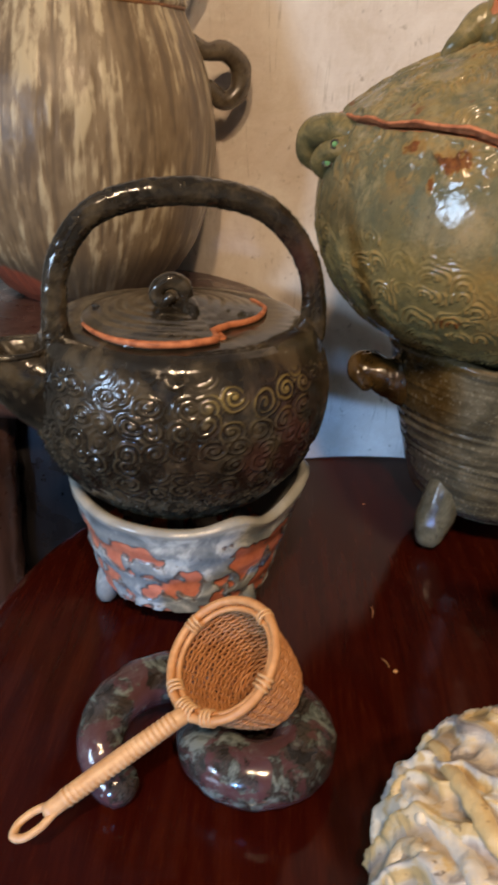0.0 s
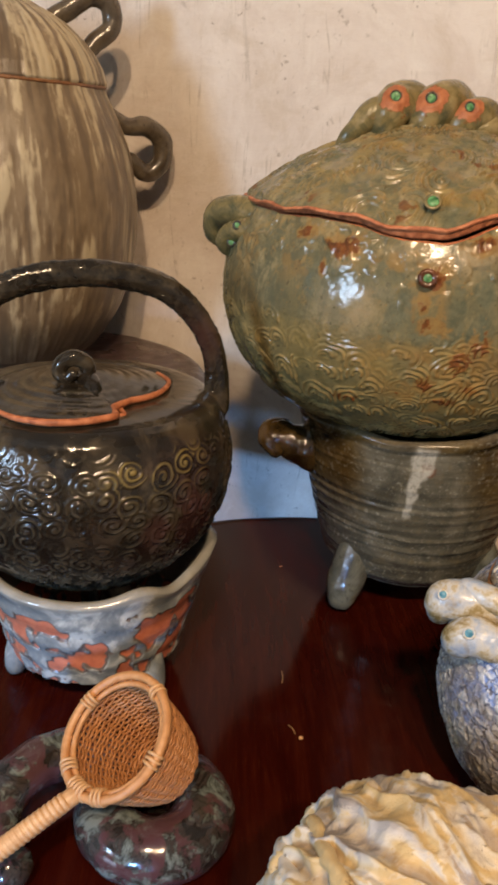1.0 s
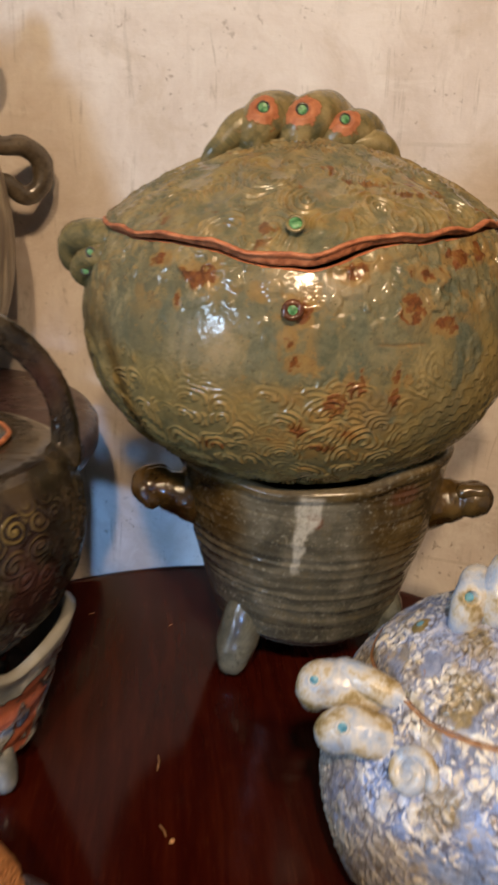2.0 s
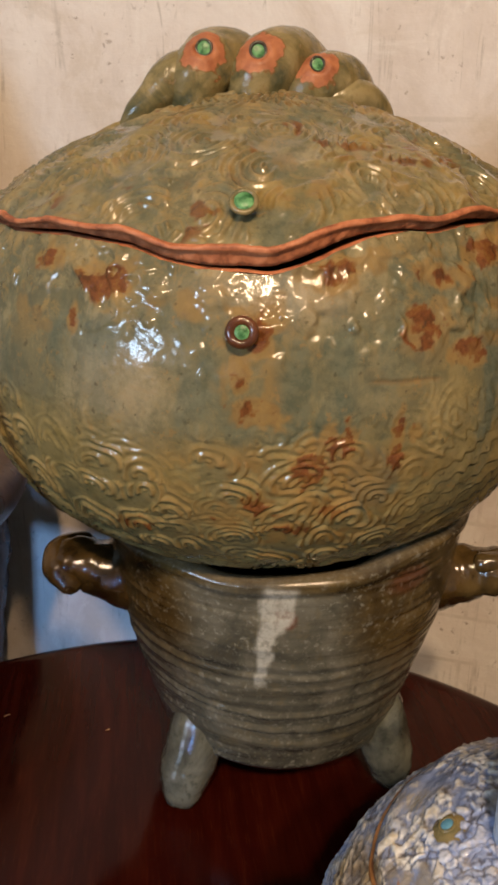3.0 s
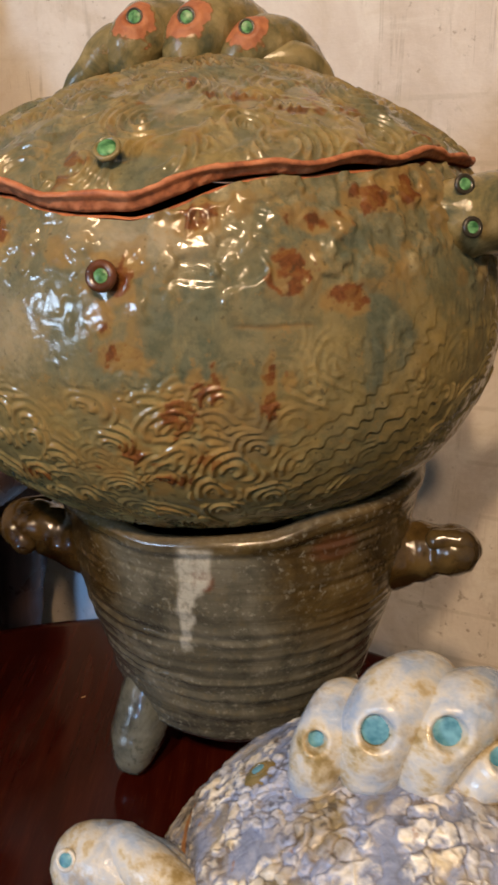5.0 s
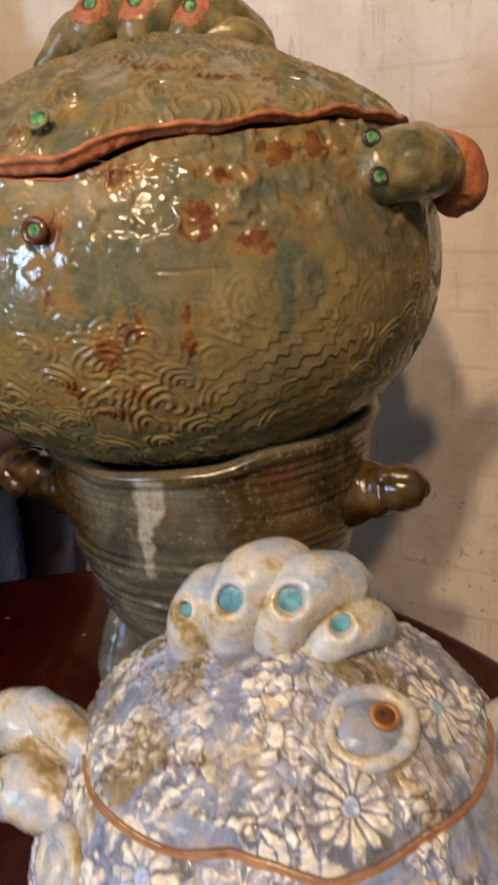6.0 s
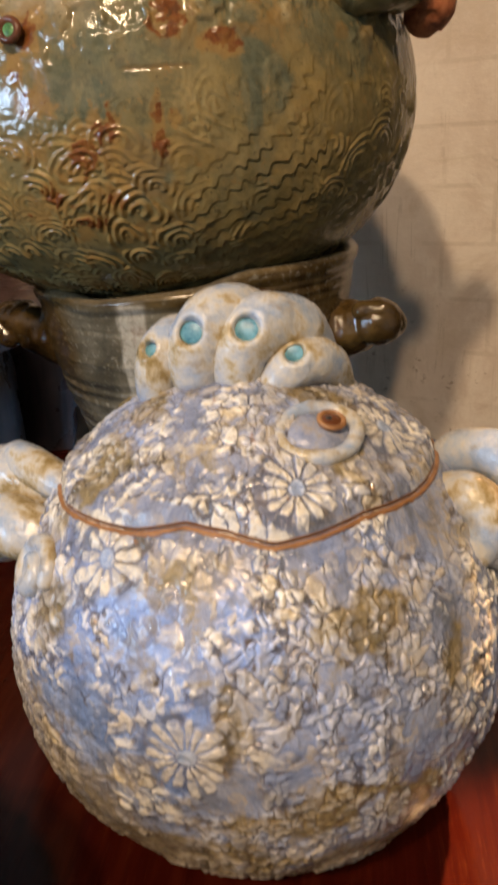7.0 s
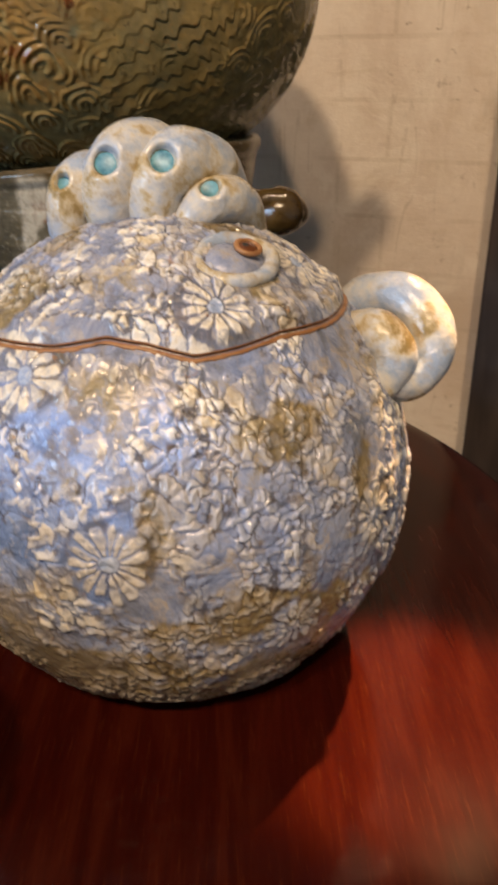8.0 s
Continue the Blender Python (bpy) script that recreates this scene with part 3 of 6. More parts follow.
def mat_flat(name, colour, rough=0.5):
    m = Mat(name, rough)
    n = m.noise(90, 3)
    return m.done(m.mix(m.ramp(n, [(0.3, 0.0), (0.7, 0.25)]), colour, tuple(0.7 * x for x in colour)))


WALL = mat_wall()
PLASTER = mat_plain_plaster("warm_plaster", (0.74, 0.65, 0.53), (0.82, 0.74, 0.62))
CEILING = mat_plain_plaster("ceiling_paint", (0.68, 0.62, 0.54), (0.76, 0.70, 0.62))
FLOOR = mat_plain_plaster("floor_stone", (0.05, 0.038, 0.03), (0.09, 0.07, 0.055))
MAHOGANY = mat_mahogany()
STOOL = mat_dark_wood("dark_stained_wood", (0.040, 0.020, 0.017), (0.095, 0.052, 0.044), 0.30)
CHARRED = mat_dark_wood("blackened_carved_wood", (0.004, 0.0035, 0.004), (0.020, 0.018, 0.020), 0.28)
FRAME = mat_dark_wood("dark_frame_wood", (0.022, 0.015, 0.012), (0.050, 0.036, 0.030), 0.42)
CELADON, TERRA, STOVE = mat_celadon(), mat_terracotta(), mat_stove()
DARK_TERRA = mat_rattan("toasted_brown_clay", (0.115, 0.045, 0.017), (0.250, 0.110, 0.042))
BLUE_POT, COIL, TENMOKU, WARMER, JAR = mat_blue_pot(), mat_coil_glaze(), mat_tenmoku(), mat_warmer(), mat_jar()
LOOP = mat_brown_glaze("brown_loop_glaze", (0.050, 0.037, 0.024), (0.115, 0.088, 0.058), 0.22)
OLIVE_COIL = mat_olive_coil()
HONEY = mat_brown_glaze("honey_brown_glaze", (0.018, 0.010, 0.003), (0.088, 0.054, 0.017), 0.14)
ASH = mat_brown_glaze("ash_grey_glaze", (0.034, 0.036, 0.028), (0.140, 0.138, 0.105), 0.12)
STAND, LUMP = mat_coil_stand(), mat_lump()
CANE = mat_rattan("pale_cane", (0.45, 0.245, 0.110), (0.60, 0.365, 0.185))
RIM_CANE = mat_rattan("rim_cane", (0.40, 0.180, 0.066), (0.56, 0.285, 0.118))
WEAVE = mat_rattan("woven_cane", (0.27, 0.105, 0.034), (0.43, 0.190, 0.066))
GREEN = mat_gem("green_glass", (0.020, 0.085, 0.026), (0.16, 0.36, 0.15))
AQUA = mat_gem("turquoise_glass", (0.04, 0.15, 0.23), (0.14, 0.33, 0.44))
SOCKET = mat_flat("dark_socket", (0.030, 0.022, 0.012), 0.3)
RUSTEYE = mat_brown_glaze("rust_eye_glaze", (0.060, 0.020, 0.008), (0.145, 0.050, 0.018), 0.15)
TAN_CLAY = mat_rattan("tan_glazed_clay", (0.18, 0.080, 0.030), (0.37, 0.185, 0.075))
STEEL = mat_flat("dull_steel", (0.45, 0.43, 0.40), 0.35)
BLACK = mat_flat("black_paint", (0.02, 0.02, 0.02), 0.5)

# ---- the room ----
TURN = Matrix.Translation(W0) @ Matrix(((U.x, -V.x, 0, 0), (U.y, -V.y, 0, 0), (0, 0, 1, 0), (0, 0, 0, 1)))
FLOOR_Z, CEIL_Z, LEFT, RIGHT, DEEP = -0.74, 1.95, -1.75, 2.30, 3.2


def slab(name, lo, hi, material, label="", bevel=0.0):
    me = block(name, lo, hi, bevel, TURN)
    ob = part(name, me, material)
    return tagged(ob, label, "", "", "structure")


slab("floor", (LEFT - 0.15, -0.15, FLOOR_Z - 0.1), (RIGHT + 0.15, DEEP + 0.15, FLOOR_Z), FLOOR, "dull brown stone floor of the room")
slab("ceiling", (LEFT - 0.15, -0.15, CEIL_Z), (RIGHT + 0.15, DEEP + 0.15, CEIL_Z + 0.1), CEILING, "plain off-white painted ceiling")
slab("wall_back", (LEFT - 0.15, -0.15, FLOOR_Z), (RIGHT + 0.15, 0.0, CEIL_Z), WALL, "worn cream limewashed plaster wall with stains and pits")
slab("wall_right", (RIGHT, 0.0, FLOOR_Z), (RIGHT + 0.15, DEEP, CEIL_Z), PLASTER, "plain warm plaster wall")
slab("wall_left", (LEFT - 0.15, 0.0, FLOOR_Z), (LEFT, DEEP, CEIL_Z), PLASTER, "plain warm plaster wall")
# the front wall has a window opening
w0, w1, wz0, wz1 = -1.30, 1.75, -0.20, 1.26
for a, b, c, d in ((LEFT - 0.15, w0, FLOOR_Z, CEIL_Z), (w1, RIGHT + 0.15, FLOOR_Z, CEIL_Z), (w0, w1, FLOOR_Z, wz0), (w0, w1, wz1, CEIL_Z)):
    slab("wall_front", (a, DEEP, c), (b, DEEP + 0.15, d), PLASTER, "plain warm plaster wall round the window")


def build_window():
    win = empty_at("window_1", room((w0 + w1) / 2, DEEP + 0.1, wz0))
    tagged(win, "dark wooden window letting in cool daylight", "", "", "structure")
    t = 0.05
    bars = ((w0, w0 + t, wz0, wz1), (w1 - t, w1, wz0, wz1), (w0 + t, w1 - t, wz0, wz0 + t), (w0 + t, w1 - t, wz1 - t, wz1), ((w0 + w1) / 2 - t / 2, (w0 + w1) / 2 + t / 2, wz0 + t, wz1 - t))
    for a, b, c, d in bars:
        part("window_frame", block("window_frame", (a, DEEP + 0.06, c), (b, DEEP + 0.12, d), 0.004, TURN), FRAME, win)


build_window()


def build_door_frame():
    """Dark timber door jamb standing proud of the plaster."""
    door = empty_at("door_1", room(0.70, 0.03, FLOOR_Z))
    tagged(door, "dark brown timber door jamb with a bluish edge", "", "", "structure")
    part("jamb", block("jamb", (0.643, 0.0005, FLOOR_Z), (0.74, 0.050, 1.55), 0.003, TURN), FRAME, door)
    part("door_leaf", block("door_leaf", (0.742, 0.0005, FLOOR_Z), (1.50, 0.030, 1.50), 0.003, TURN), FRAME, door)
    part("stud", ball("stud", room(0.675, 0.052, 0.155), (0.006, 0.006, 0.006), 10), STEEL, door, "small pale metal stud")


build_door_frame()

# ---- round table ----
TX, TY, TR = 0.172, 0.506, 0.352


def turned(name, cx, cy, rz, sides=96):
    th = np.linspace(0, 2 * np.pi, sides, endpoint=False)
    rz = np.asarray(rz, float)
    P = np.stack([cx + rz[:, :1] * np.cos(th), cy + rz[:, :1] * np.sin(th), np.repeat(rz[:, 1:], sides, 1)], -1)
    return sheet(name, P, True)


def build_table():
    table = empty_at("round_table", (TX, TY, FLOOR_Z))
    tagged(table, "round glossy dark red mahogany pedestal table", "table")
    top = [(1e-4, 0.0), (0.2, 0.0), (0.335, 0.0), (TR - 0.008, -0.0004), (TR - 0.003, -0.002), (TR, -0.006), (TR, -0.016), (TR - 0.004, -0.021),
           (TR - 0.012, -0.024), (TR - 0.012, -0.030), (TR - 0.020, -0.034), (1e-4, -0.034)]
    part("tabletop", turned("tabletop", TX, TY, top, 192), MAHOGANY, table)
    part("pedestal", turned("pedestal", TX, TY, [(0.12, -0.0345), (0.12, -0.055), (0.05, -0.075), (0.035, -0.14), (0.05, -0.25), (0.058, -0.36), (0.04, -0.46), (0.06, -0.52), (0.06, -0.60), (1e-4, -0.60)], 48), MAHOGANY, table)
    for k in range(3):
        a = radians(90 + 120 * k)
        c, s = math.cos(a), math.sin(a)
        pts = [(TX + r * c, TY + r * s, z) for r, z in ((0.04, -0.55), (0.12, -0.57), (0.21, -0.66), (0.27, FLOOR_Z + 0.022))]
        part("foot", tube("foot", pts, [0.028, 0.026, 0.022, 0.022], 30, 14), MAHOGANY, table)


build_table()

# ---- stool with the tall jar ----
SX, SY, SR, SZ = -0.205, 0.955, 0.258, 0.132


def build_stool():
    stool = empty_at("wooden_stool", (SX, SY, FLOOR_Z))
    tagged(stool, "dark stained round wooden stand behind the table", "stand")
    rz = [(1e-4, SZ), (SR - 0.02, SZ), (SR - 0.006, SZ - 0.003), (SR, SZ - 0.012), (SR, SZ - 0.030), (SR - 0.006, SZ - 0.040), (SR - 0.03, SZ - 0.048), (1e-4, SZ - 0.048)]
    part("seat", turned("seat", SX, SY, rz, 128), STOOL, stool)
    part("drum", turned("drum", SX, SY, [(0.175, SZ - 0.0485), (0.184, SZ - 0.10), (0.182, SZ - 0.22), (0.170, SZ - 0.45), (0.160, SZ - 0.60), (0.17, FLOOR_Z + 0.001)], 64), CHARRED, stool, "blackened hollow body of the stand")
    for a in (-104, 38, 110, 180):
        c, s = math.cos(radians(a)), math.sin(radians(a))
        pts = [(SX + r * c, SY + r * s, z) for r, z in ((0.205, SZ - 0.05), (0.222, SZ - 0.14), (0.205, SZ - 0.32), (0.17, SZ - 0.55), (0.18, SZ - 0.75), (0.20, FLOOR_Z + 0.02))]
        part("leg", tube("leg", pts, [0.036, 0.040, 0.032, 0.024, 0.022, 0.026], 60, 16, rough=0.006, seed=int(a) + 200), STOOL, stool)


build_stool()
JX, JY = -0.205, 1.035


def build_jar():
    jar = empty_at("tall_jar", (JX, JY, SZ))
    tagged(jar, "tall lidded brown stoneware jar with pale glaze runs", "jar")
    th = np.linspace(0, 2 * np.pi, 320, endpoint=False)
    zs = np.array([0.132, 0.134, 0.14, 0.165, 0.195, 0.23, 0.265, 0.30, 0.33, 0.36, 0.39, 0.42, 0.445, 0.452])
    rs = np.array([0.070, 0.088, 0.094, 0.117, 0.137, 0.151, 0.159, 0.162, 0.1615, 0.158, 0.151, 0.139, 0.127, 0.123])
    z = np.linspace(0.132, 0.452, 170)
    r = np.interp(z, zs, rs)
    r = np.convolve(np.pad(r, 6, mode="edge"), np.ones(13) / 13, mode="valid")
    Z, TH = np.meshgrid(z, th, indexing="ij")
    R = np.broadcast_to(r[:, None], Z.shape)
    Q = np.stack([np.cos(TH) * 0.16, np.sin(TH) * 0.16, Z * 0.14 + 0.02 * np.sin(TH * 3)], -1)
    Q2 = np.stack([np.cos(TH) * 0.16, np.sin(TH) * 0.16, Z * 0.06], -1)
    runs = 0.40 * fbm(Q, 110, 3, 3) + 0.35 * fbm(Q2, 360, 8, 2) + 0.25 * fbm(Q * np.array([1, 1, 3.0]), 150, 18, 3)
    runs = np.clip((runs - 0.36) * 3.2, 0, 1) * (0.45 + 0.55 * smooth(0.36, 0.55, fbm(np.stack([np.cos(TH), np.sin(TH), Z * 2], -1), 7, 28, 3)))
    lump = fbm(np.stack([np.cos(TH), np.sin(TH), Z * 4], -1), 3, 4)
    dark = smooth(0.215 + 0.03 * (lump - 0.5), 0.175, Z)
    ang = np.degrees(np.arctan2(np.sin(TH - radians(-118)), np.cos(TH - radians(-118))))
    clay = smooth(0.9, 1.1, 1.9 - (np.abs(ang) / 26) ** 2 - ((Z - 0.135) / 0.050) ** 2 + 0.8 * (lump - 0.5))
    relief = 0.0010 * runs + 0.004 * (lump - 0.5)
    part("body", revolve("body", JX, JY, th, Z, R, relief, {"runs": runs, "dark": dark * 0.8, "clay": clay}), JAR, jar)
    z = np.array([0.4525, 0.456, 0.470, 0.485, 0.500, 0.515, 0.528, 0.540, 0.548, 0.552])
    r = np.array([0.124, 0.126, 0.122, 0.114, 0.102, 0.084, 0.062, 0.036, 0.014, 0.001])
    t = np.linspace(0, 1, 60)
    z, r = np.interp(t, np.linspace(0, 1, 10), z), np.interp(t, np.linspace(0, 1, 10), r)
    Z, TH = np.meshgrid(z, th, indexing="ij")
    R = np.broadcast_to(r[:, None], Z.shape)
    Q = np.stack([np.cos(TH) * 0.16, np.sin(TH) * 0.16, R * 0.14], -1)
    runs = np.clip((fbm(Q, 150, 6, 3) - 0.34) * 2.6, 0, 1)
    lid = part("lid", revolve("lid", JX, JY, th, Z, R, 0.0016 * runs, {"runs": runs, "dark": runs * 0, "clay": runs * 0}), JAR, jar)
    ring = [(JX + 0.1245 * math.cos(a), JY + 0.1245 * math.sin(a), 0.4522 + 0.0012 * math.sin(3 * a)) for a in th[::4]]
    part("seam", tube("seam", ring, [0.0022], closed=True, smooth_path=False, sides=8, rough=0.0006), DARK_TERRA, jar, "thin toasted clay line under the lid")
    for base in (23, 203):
        c, s = math.cos(radians(base)), math.sin(radians(base))
        pts = [(JX + r * c, JY + r * s, z) for r, z in ((0.128, 0.424), (0.155, 0.413), (0.182, 0.413), (0.202, 0.397), (0.200, 0.370), (0.180, 0.358), (0.160, 0.372), (0.148, 0.366))]
        part("side_handle", tube("side_handle", pts, [0.012, 0.011, 0.0125, 0.013, 0.0125, 0.011, 0.011, 0.012], 60, 16, rough=0.0012), LOOP, jar, "brown glazed curled loop handle")
    for base in (21, 201):
        c, s = math.cos(radians(base)), math.sin(radians(base))
        pts = [(JX + r * c, JY + r * s, z) for r, z in ((0.060, 0.520), (0.085, 0.534), (0.112, 0.551), (0.134, 0.545), (0.136, 0.520), (0.116, 0.502), (0.104, 0.488))]
        part("lid_handle", tube("lid_handle", pts, [0.011, 0.0115, 0.012, 0.0125, 0.0115, 0.011, 0.011], 60, 16, rough=0.0012), LOOP, lid, "brown glazed curled loop on the lid")


build_jar()

# ---- teapot on its warmer ----
KX, KY, KZ, KA, KB = -0.0346, 0.584, 0.180, 0.1075, 0.0971


def spirals(s, z, size, seed):
    """Pressed spirals: thin raised lines winding out from a round eye."""
    d, lx, ly, rnd = cells(s, z, size, seed, 0.55)
    a = np.arctan2(ly, lx) * np.where(rnd > 0.5, 1, -1) + rnd * 6.28
    q = d / (size * 0.50)
    rel = (0.5 + 0.5 * np.cos(q * 2 * np.pi * 2.1 - a)) ** 1.6 * smooth(1.30, 1.0, q)
    rel = np.maximum(rel, smooth(0.26, 0.14, q))
    return rel, q


def build_teapot():
    pot = empty_at("teapot", (KX, KY, 0.09))
    tagged(pot, "dark tenmoku stoneware teapot with pressed spirals and overhead handle", "teapot")
    th = np.linspace(-np.pi, np.pi, 560, endpoint=False)
    lat = np.linspace(-1.35, 0.44, 190)
    r, z = KA * np.cos(lat), KZ + KB * np.sin(lat)
    sh_r = np.array([0.0945, 0.089, 0.082, 0.075, 0.068, 0.0655, 0.0650, 0.0640])
    sh_z = np.array([0.2255, 0.2285, 0.2305, 0.2315, 0.2315, 0.2308, 0.2290, 0.2240])
    lid_deg = [-180, -140, -114, -97, -79, -66, -63, -60, -50, -36, -16, 3, 20, 40, 180]
    lid_r = [0.066, 0.071, 0.0765, 0.0765, 0.072, 0.067, 0.0655, 0.0500, 0.0455, 0.0440, 0.051, 0.0565, 0.062, 0.064, 0.066]
    edge = np.interp(np.degrees(th), lid_deg, lid_r)
    r, z = np.append(r, np.interp(np.linspace(0, 7, 36), np.arange(8), sh_r)), np.append(z, np.interp(np.linspace(0, 7, 36), np.arange(8), sh_z))
    Z, TH = np.meshgrid(z, th, indexing="ij")
    mouth = np.minimum(0.0655, np.interp(np.degrees(th) - 5.0, lid_deg, lid_r) + 0.0024)
    R = r[:, None] + smooth(0.080, 0.0665, r)[:, None] * (z > 0.22)[:, None] * (mouth - 0.0655)[None, :]
    P = np.stack([np.cos(TH) * R, np.sin(TH) * R, Z], -1)
    wob = 0.006 * (fbm(P, 30, 2) - 0.5)
    arc = np.concatenate([lat * 0.102, np.full(36, 0.06)])[:, None]
    rel, q = spirals(TH * 0.100 + wob * 2, arc + wob * 2, 0.0170, 11)
    fine = fbm(P, 170, 9)
    rel = np.clip(rel * (0.40 + 0.7 * smooth(0.3, 0.6, fbm(P, 55, 71))) + 0.8 * (fine - 0.45), 0, 1)
    band = smooth(0.222, 0.208, Z)
    rel = rel * band + (1 - band) * 0.35 * fine
    deg = np.degrees(TH)
    gold = np.exp(-((deg + 64) / 11) ** 2 - ((Z - 0.207) / 0.014) ** 2) + 0.8 * np.exp(-((deg + 42) / 7) ** 2 - ((Z - 0.208) / 0.012) ** 2)
    plum = np.exp(-((deg + 40) / 26) ** 2 - ((Z - 0.165) / 0.040) ** 2) * smooth(0.35, 0.6, fbm(P, 40, 21))
    body = part("body", revolve("body", KX, KY, th, Z, R, 0.0017 * rel + 0.0022 * (fbm(P, 18, 5) - 0.5), {"relief": rel, "gold": np.clip(gold, 0, 1), "plum": np.clip(plum * 1.3, 0, 1)}), TENMOKU, pot)
    # lid with a stepped notch
    LX, LY = -0.034, 0.577
    deg = np.degrees(th)
    q = np.linspace(0.004, 1, 60)
    Q, TH = np.meshgrid(q, th, indexing="ij")
    R = Q * edge[None, :]
    Z = 0.2340 + 0.0095 * (1 - Q ** 2) + 0.0035 * np.exp(-(Q / 0.28) ** 2)
    P = np.stack([LX + R * np.cos(TH), LY + R * np.sin(TH), Z], -1)
    ripple = 0.5 + 0.5 * np.cos(R * 2 * np.pi / 0.0095 + 2 * fbm(P, 30, 4) * 3)
    flower = np.exp(-(((P[..., 0] + 0.024) / 0.011) ** 2 + ((P[..., 1] - 0.540) / 0.011) ** 2))
    rel = 0.45 * ripple * smooth(1.0, 0.8, Q) + 0.5 * fbm(P, 120, 3) * 0.6 + 0.4 * flower
    P[..., 2] += 0.0011 * rel
    lip = np.concatenate([P, P[-1:] + np.array([0, 0, -0.0045])], 0)
    rel2 = np.concatenate([rel, rel[-1:]], 0)
    lid = part("lid", sheet("lid", lip, True, {"relief": rel2 * 0.9, "gold": rel2 * 0, "plum": rel2 * 0}), TENMOKU, pot, "dark glossy lid with a stepped edge")
    keep = np.where((deg > -148) & (deg < 42))[0]
    run = np.stack([LX + (edge[keep] + 0.0008) * np.cos(th[keep]), LY + (edge[keep] + 0.0008) * np.sin(th[keep]), np.full(len(keep), 0.2340)], -1)
    part("bare_edge", tube("bare_edge", run[::2], [0.0012, 0.0024, 0.0026, 0.0022, 0.0014], smooth_path=False, sides=10), TERRA, lid, "bare orange clay edge")
    inn = np.where((deg > -64) & (deg < 12))[0]
    run = np.stack([KX + mouth[inn] * np.cos(th[inn]), KY + mouth[inn] * np.sin(th[inn]), np.full(len(inn), 0.2308)], -1)
    part("mouth_edge", tube("mouth_edge", run[::2], [0.0016, 0.0022, 0.0022, 0.0014], smooth_path=False, sides=10), TERRA, body, "bare orange clay edge of the mouth")
    # flat black blob stands in for the shade inside the vent
    part("vent_hole", ball("vent_hole", (-0.0925, 0.574, 0.2372), (0.0028, 0.0028, 0.0012), 10), BLACK, lid)
    curl = [(-0.030, 0.562, 0.2420), (-0.0285, 0.562, 0.2490), (-0.0300, 0.561, 0.2565), (-0.0375, 0.559, 0.2605), (-0.0450, 0.558, 0.2570), (-0.0470, 0.557, 0.2500), (-0.0420, 0.556, 0.2465), (-0.0375, 0.555, 0.2505)]
    root = [(-0.036, 0.566, 0.2415), (-0.029, 0.560, 0.2440), (-0.0235, 0.551, 0.2425), (-0.021, 0.544, 0.2400)]
    part("knob", join("knob", [tube("k", curl, [0.0062, 0.0052, 0.0056, 0.0060, 0.0056, 0.0052, 0.0048, 0.0040], 70, 18, rough=0.0005), tube("k", root, [0.0060, 0.0075, 0.0060, 0.0040], 30, 16, rough=0.0010)]), TENMOKU, lid, "curled glossy black knob")
    # handle
    hp = [(-0.109, 0.536, 0.214), (-0.111, 0.536, 0.240), (-0.107, 0.539, 0.275), (-0.088, 0.547, 0.303), (-0.055, 0.557, 0.3155), (-0.018, 0.570, 0.3165),
          (0.020, 0.584, 0.307), (0.046, 0.593, 0.283), (0.059, 0.598, 0.252), (0.061, 0.599, 0.214)]
    me = tube("handle", hp, [0.0110, 0.0082, 0.0080, 0.0085, 0.0090, 0.0090, 0.0090, 0.0085, 0.0082, 0.0100], 150, 36, flat=0.85, up=(0.3, -0.95, 0), rough=0.0004)
    co = np.empty(len(me.vertices) * 3)
    me.vertices.foreach_get("co", co)
    co = co.reshape(-1, 3)
    rel, _ = spirals(co[:, 0] * 1.2 + co[:, 1], co[:, 2] * 1.0 - co[:, 1] * 0.3, 0.0165, 31)
    nrm = np.empty(len(me.vertices) * 3)
    me.vertices.foreach_get("normal", nrm)
    co = co + nrm.reshape(-1, 3) * (0.0007 * rel)[:, None]
    me.vertices.foreach_set("co", co.ravel())
    pl = np.exp(-((co[:, 0] - 0.045) / 0.022) ** 2 - ((co[:, 2] - 0.270) / 0.02) ** 2)
    for key, val in (("relief", rel * 0.75), ("gold", rel * 0), ("plum", pl)):
        me.attributes.new(key, "FLOAT", "POINT").data.foreach_set("value", np.asarray(val, dtype=np.float32))
    part("handle", me, TENMOKU, pot, "arched handle with pressed spirals")
    way = np.array([-0.90, -0.42, 0.0])
    way /= np.linalg.norm(way)
    across = np.array([-way[1], way[0], 0.0])
    ang = np.linspace(0, 2 * np.pi, 60, endpoint=False)
    root = np.array([-0.098, 0.556, 0.180]) + 0.044 * (np.cos(ang)[:, None] * across + np.sin(ang)[:, None] * np.array([0, 0, 1.0]))
    mouth_c = np.array([-0.142, 0.536, 0.2155])
    lip_ring = mouth_c + 0.021 * np.cos(ang)[:, None] * across - 0.032 * np.sin(ang)[:, None] * way + np.array([0, 0, 1.0]) * (0.003 * np.sin(ang) ** 2)[:, None]
    rows = []
    for q in np.linspace(0, 1, 26):
        belly = 0.010 * math.sin(math.pi * q) * np.clip(-np.sin(ang), 0, 1)[:, None] * (way - np.array([0, 0, 0.8]))
        rows.append(root * (1 - q) + lip_ring * q + belly)
    inside = mouth_c + (lip_ring - mouth_c) * 0.82
    deep = mouth_c + (lip_ring - mouth_c) * 0.55 + np.array([0.012, 0.005, -0.022])
    rows += [lip_ring * 0.5 + inside * 0.5 + np.array([0, 0, 0.0018]), inside, deep]
    S = np.array(rows)
    vals = fbm(S, 150, 3)
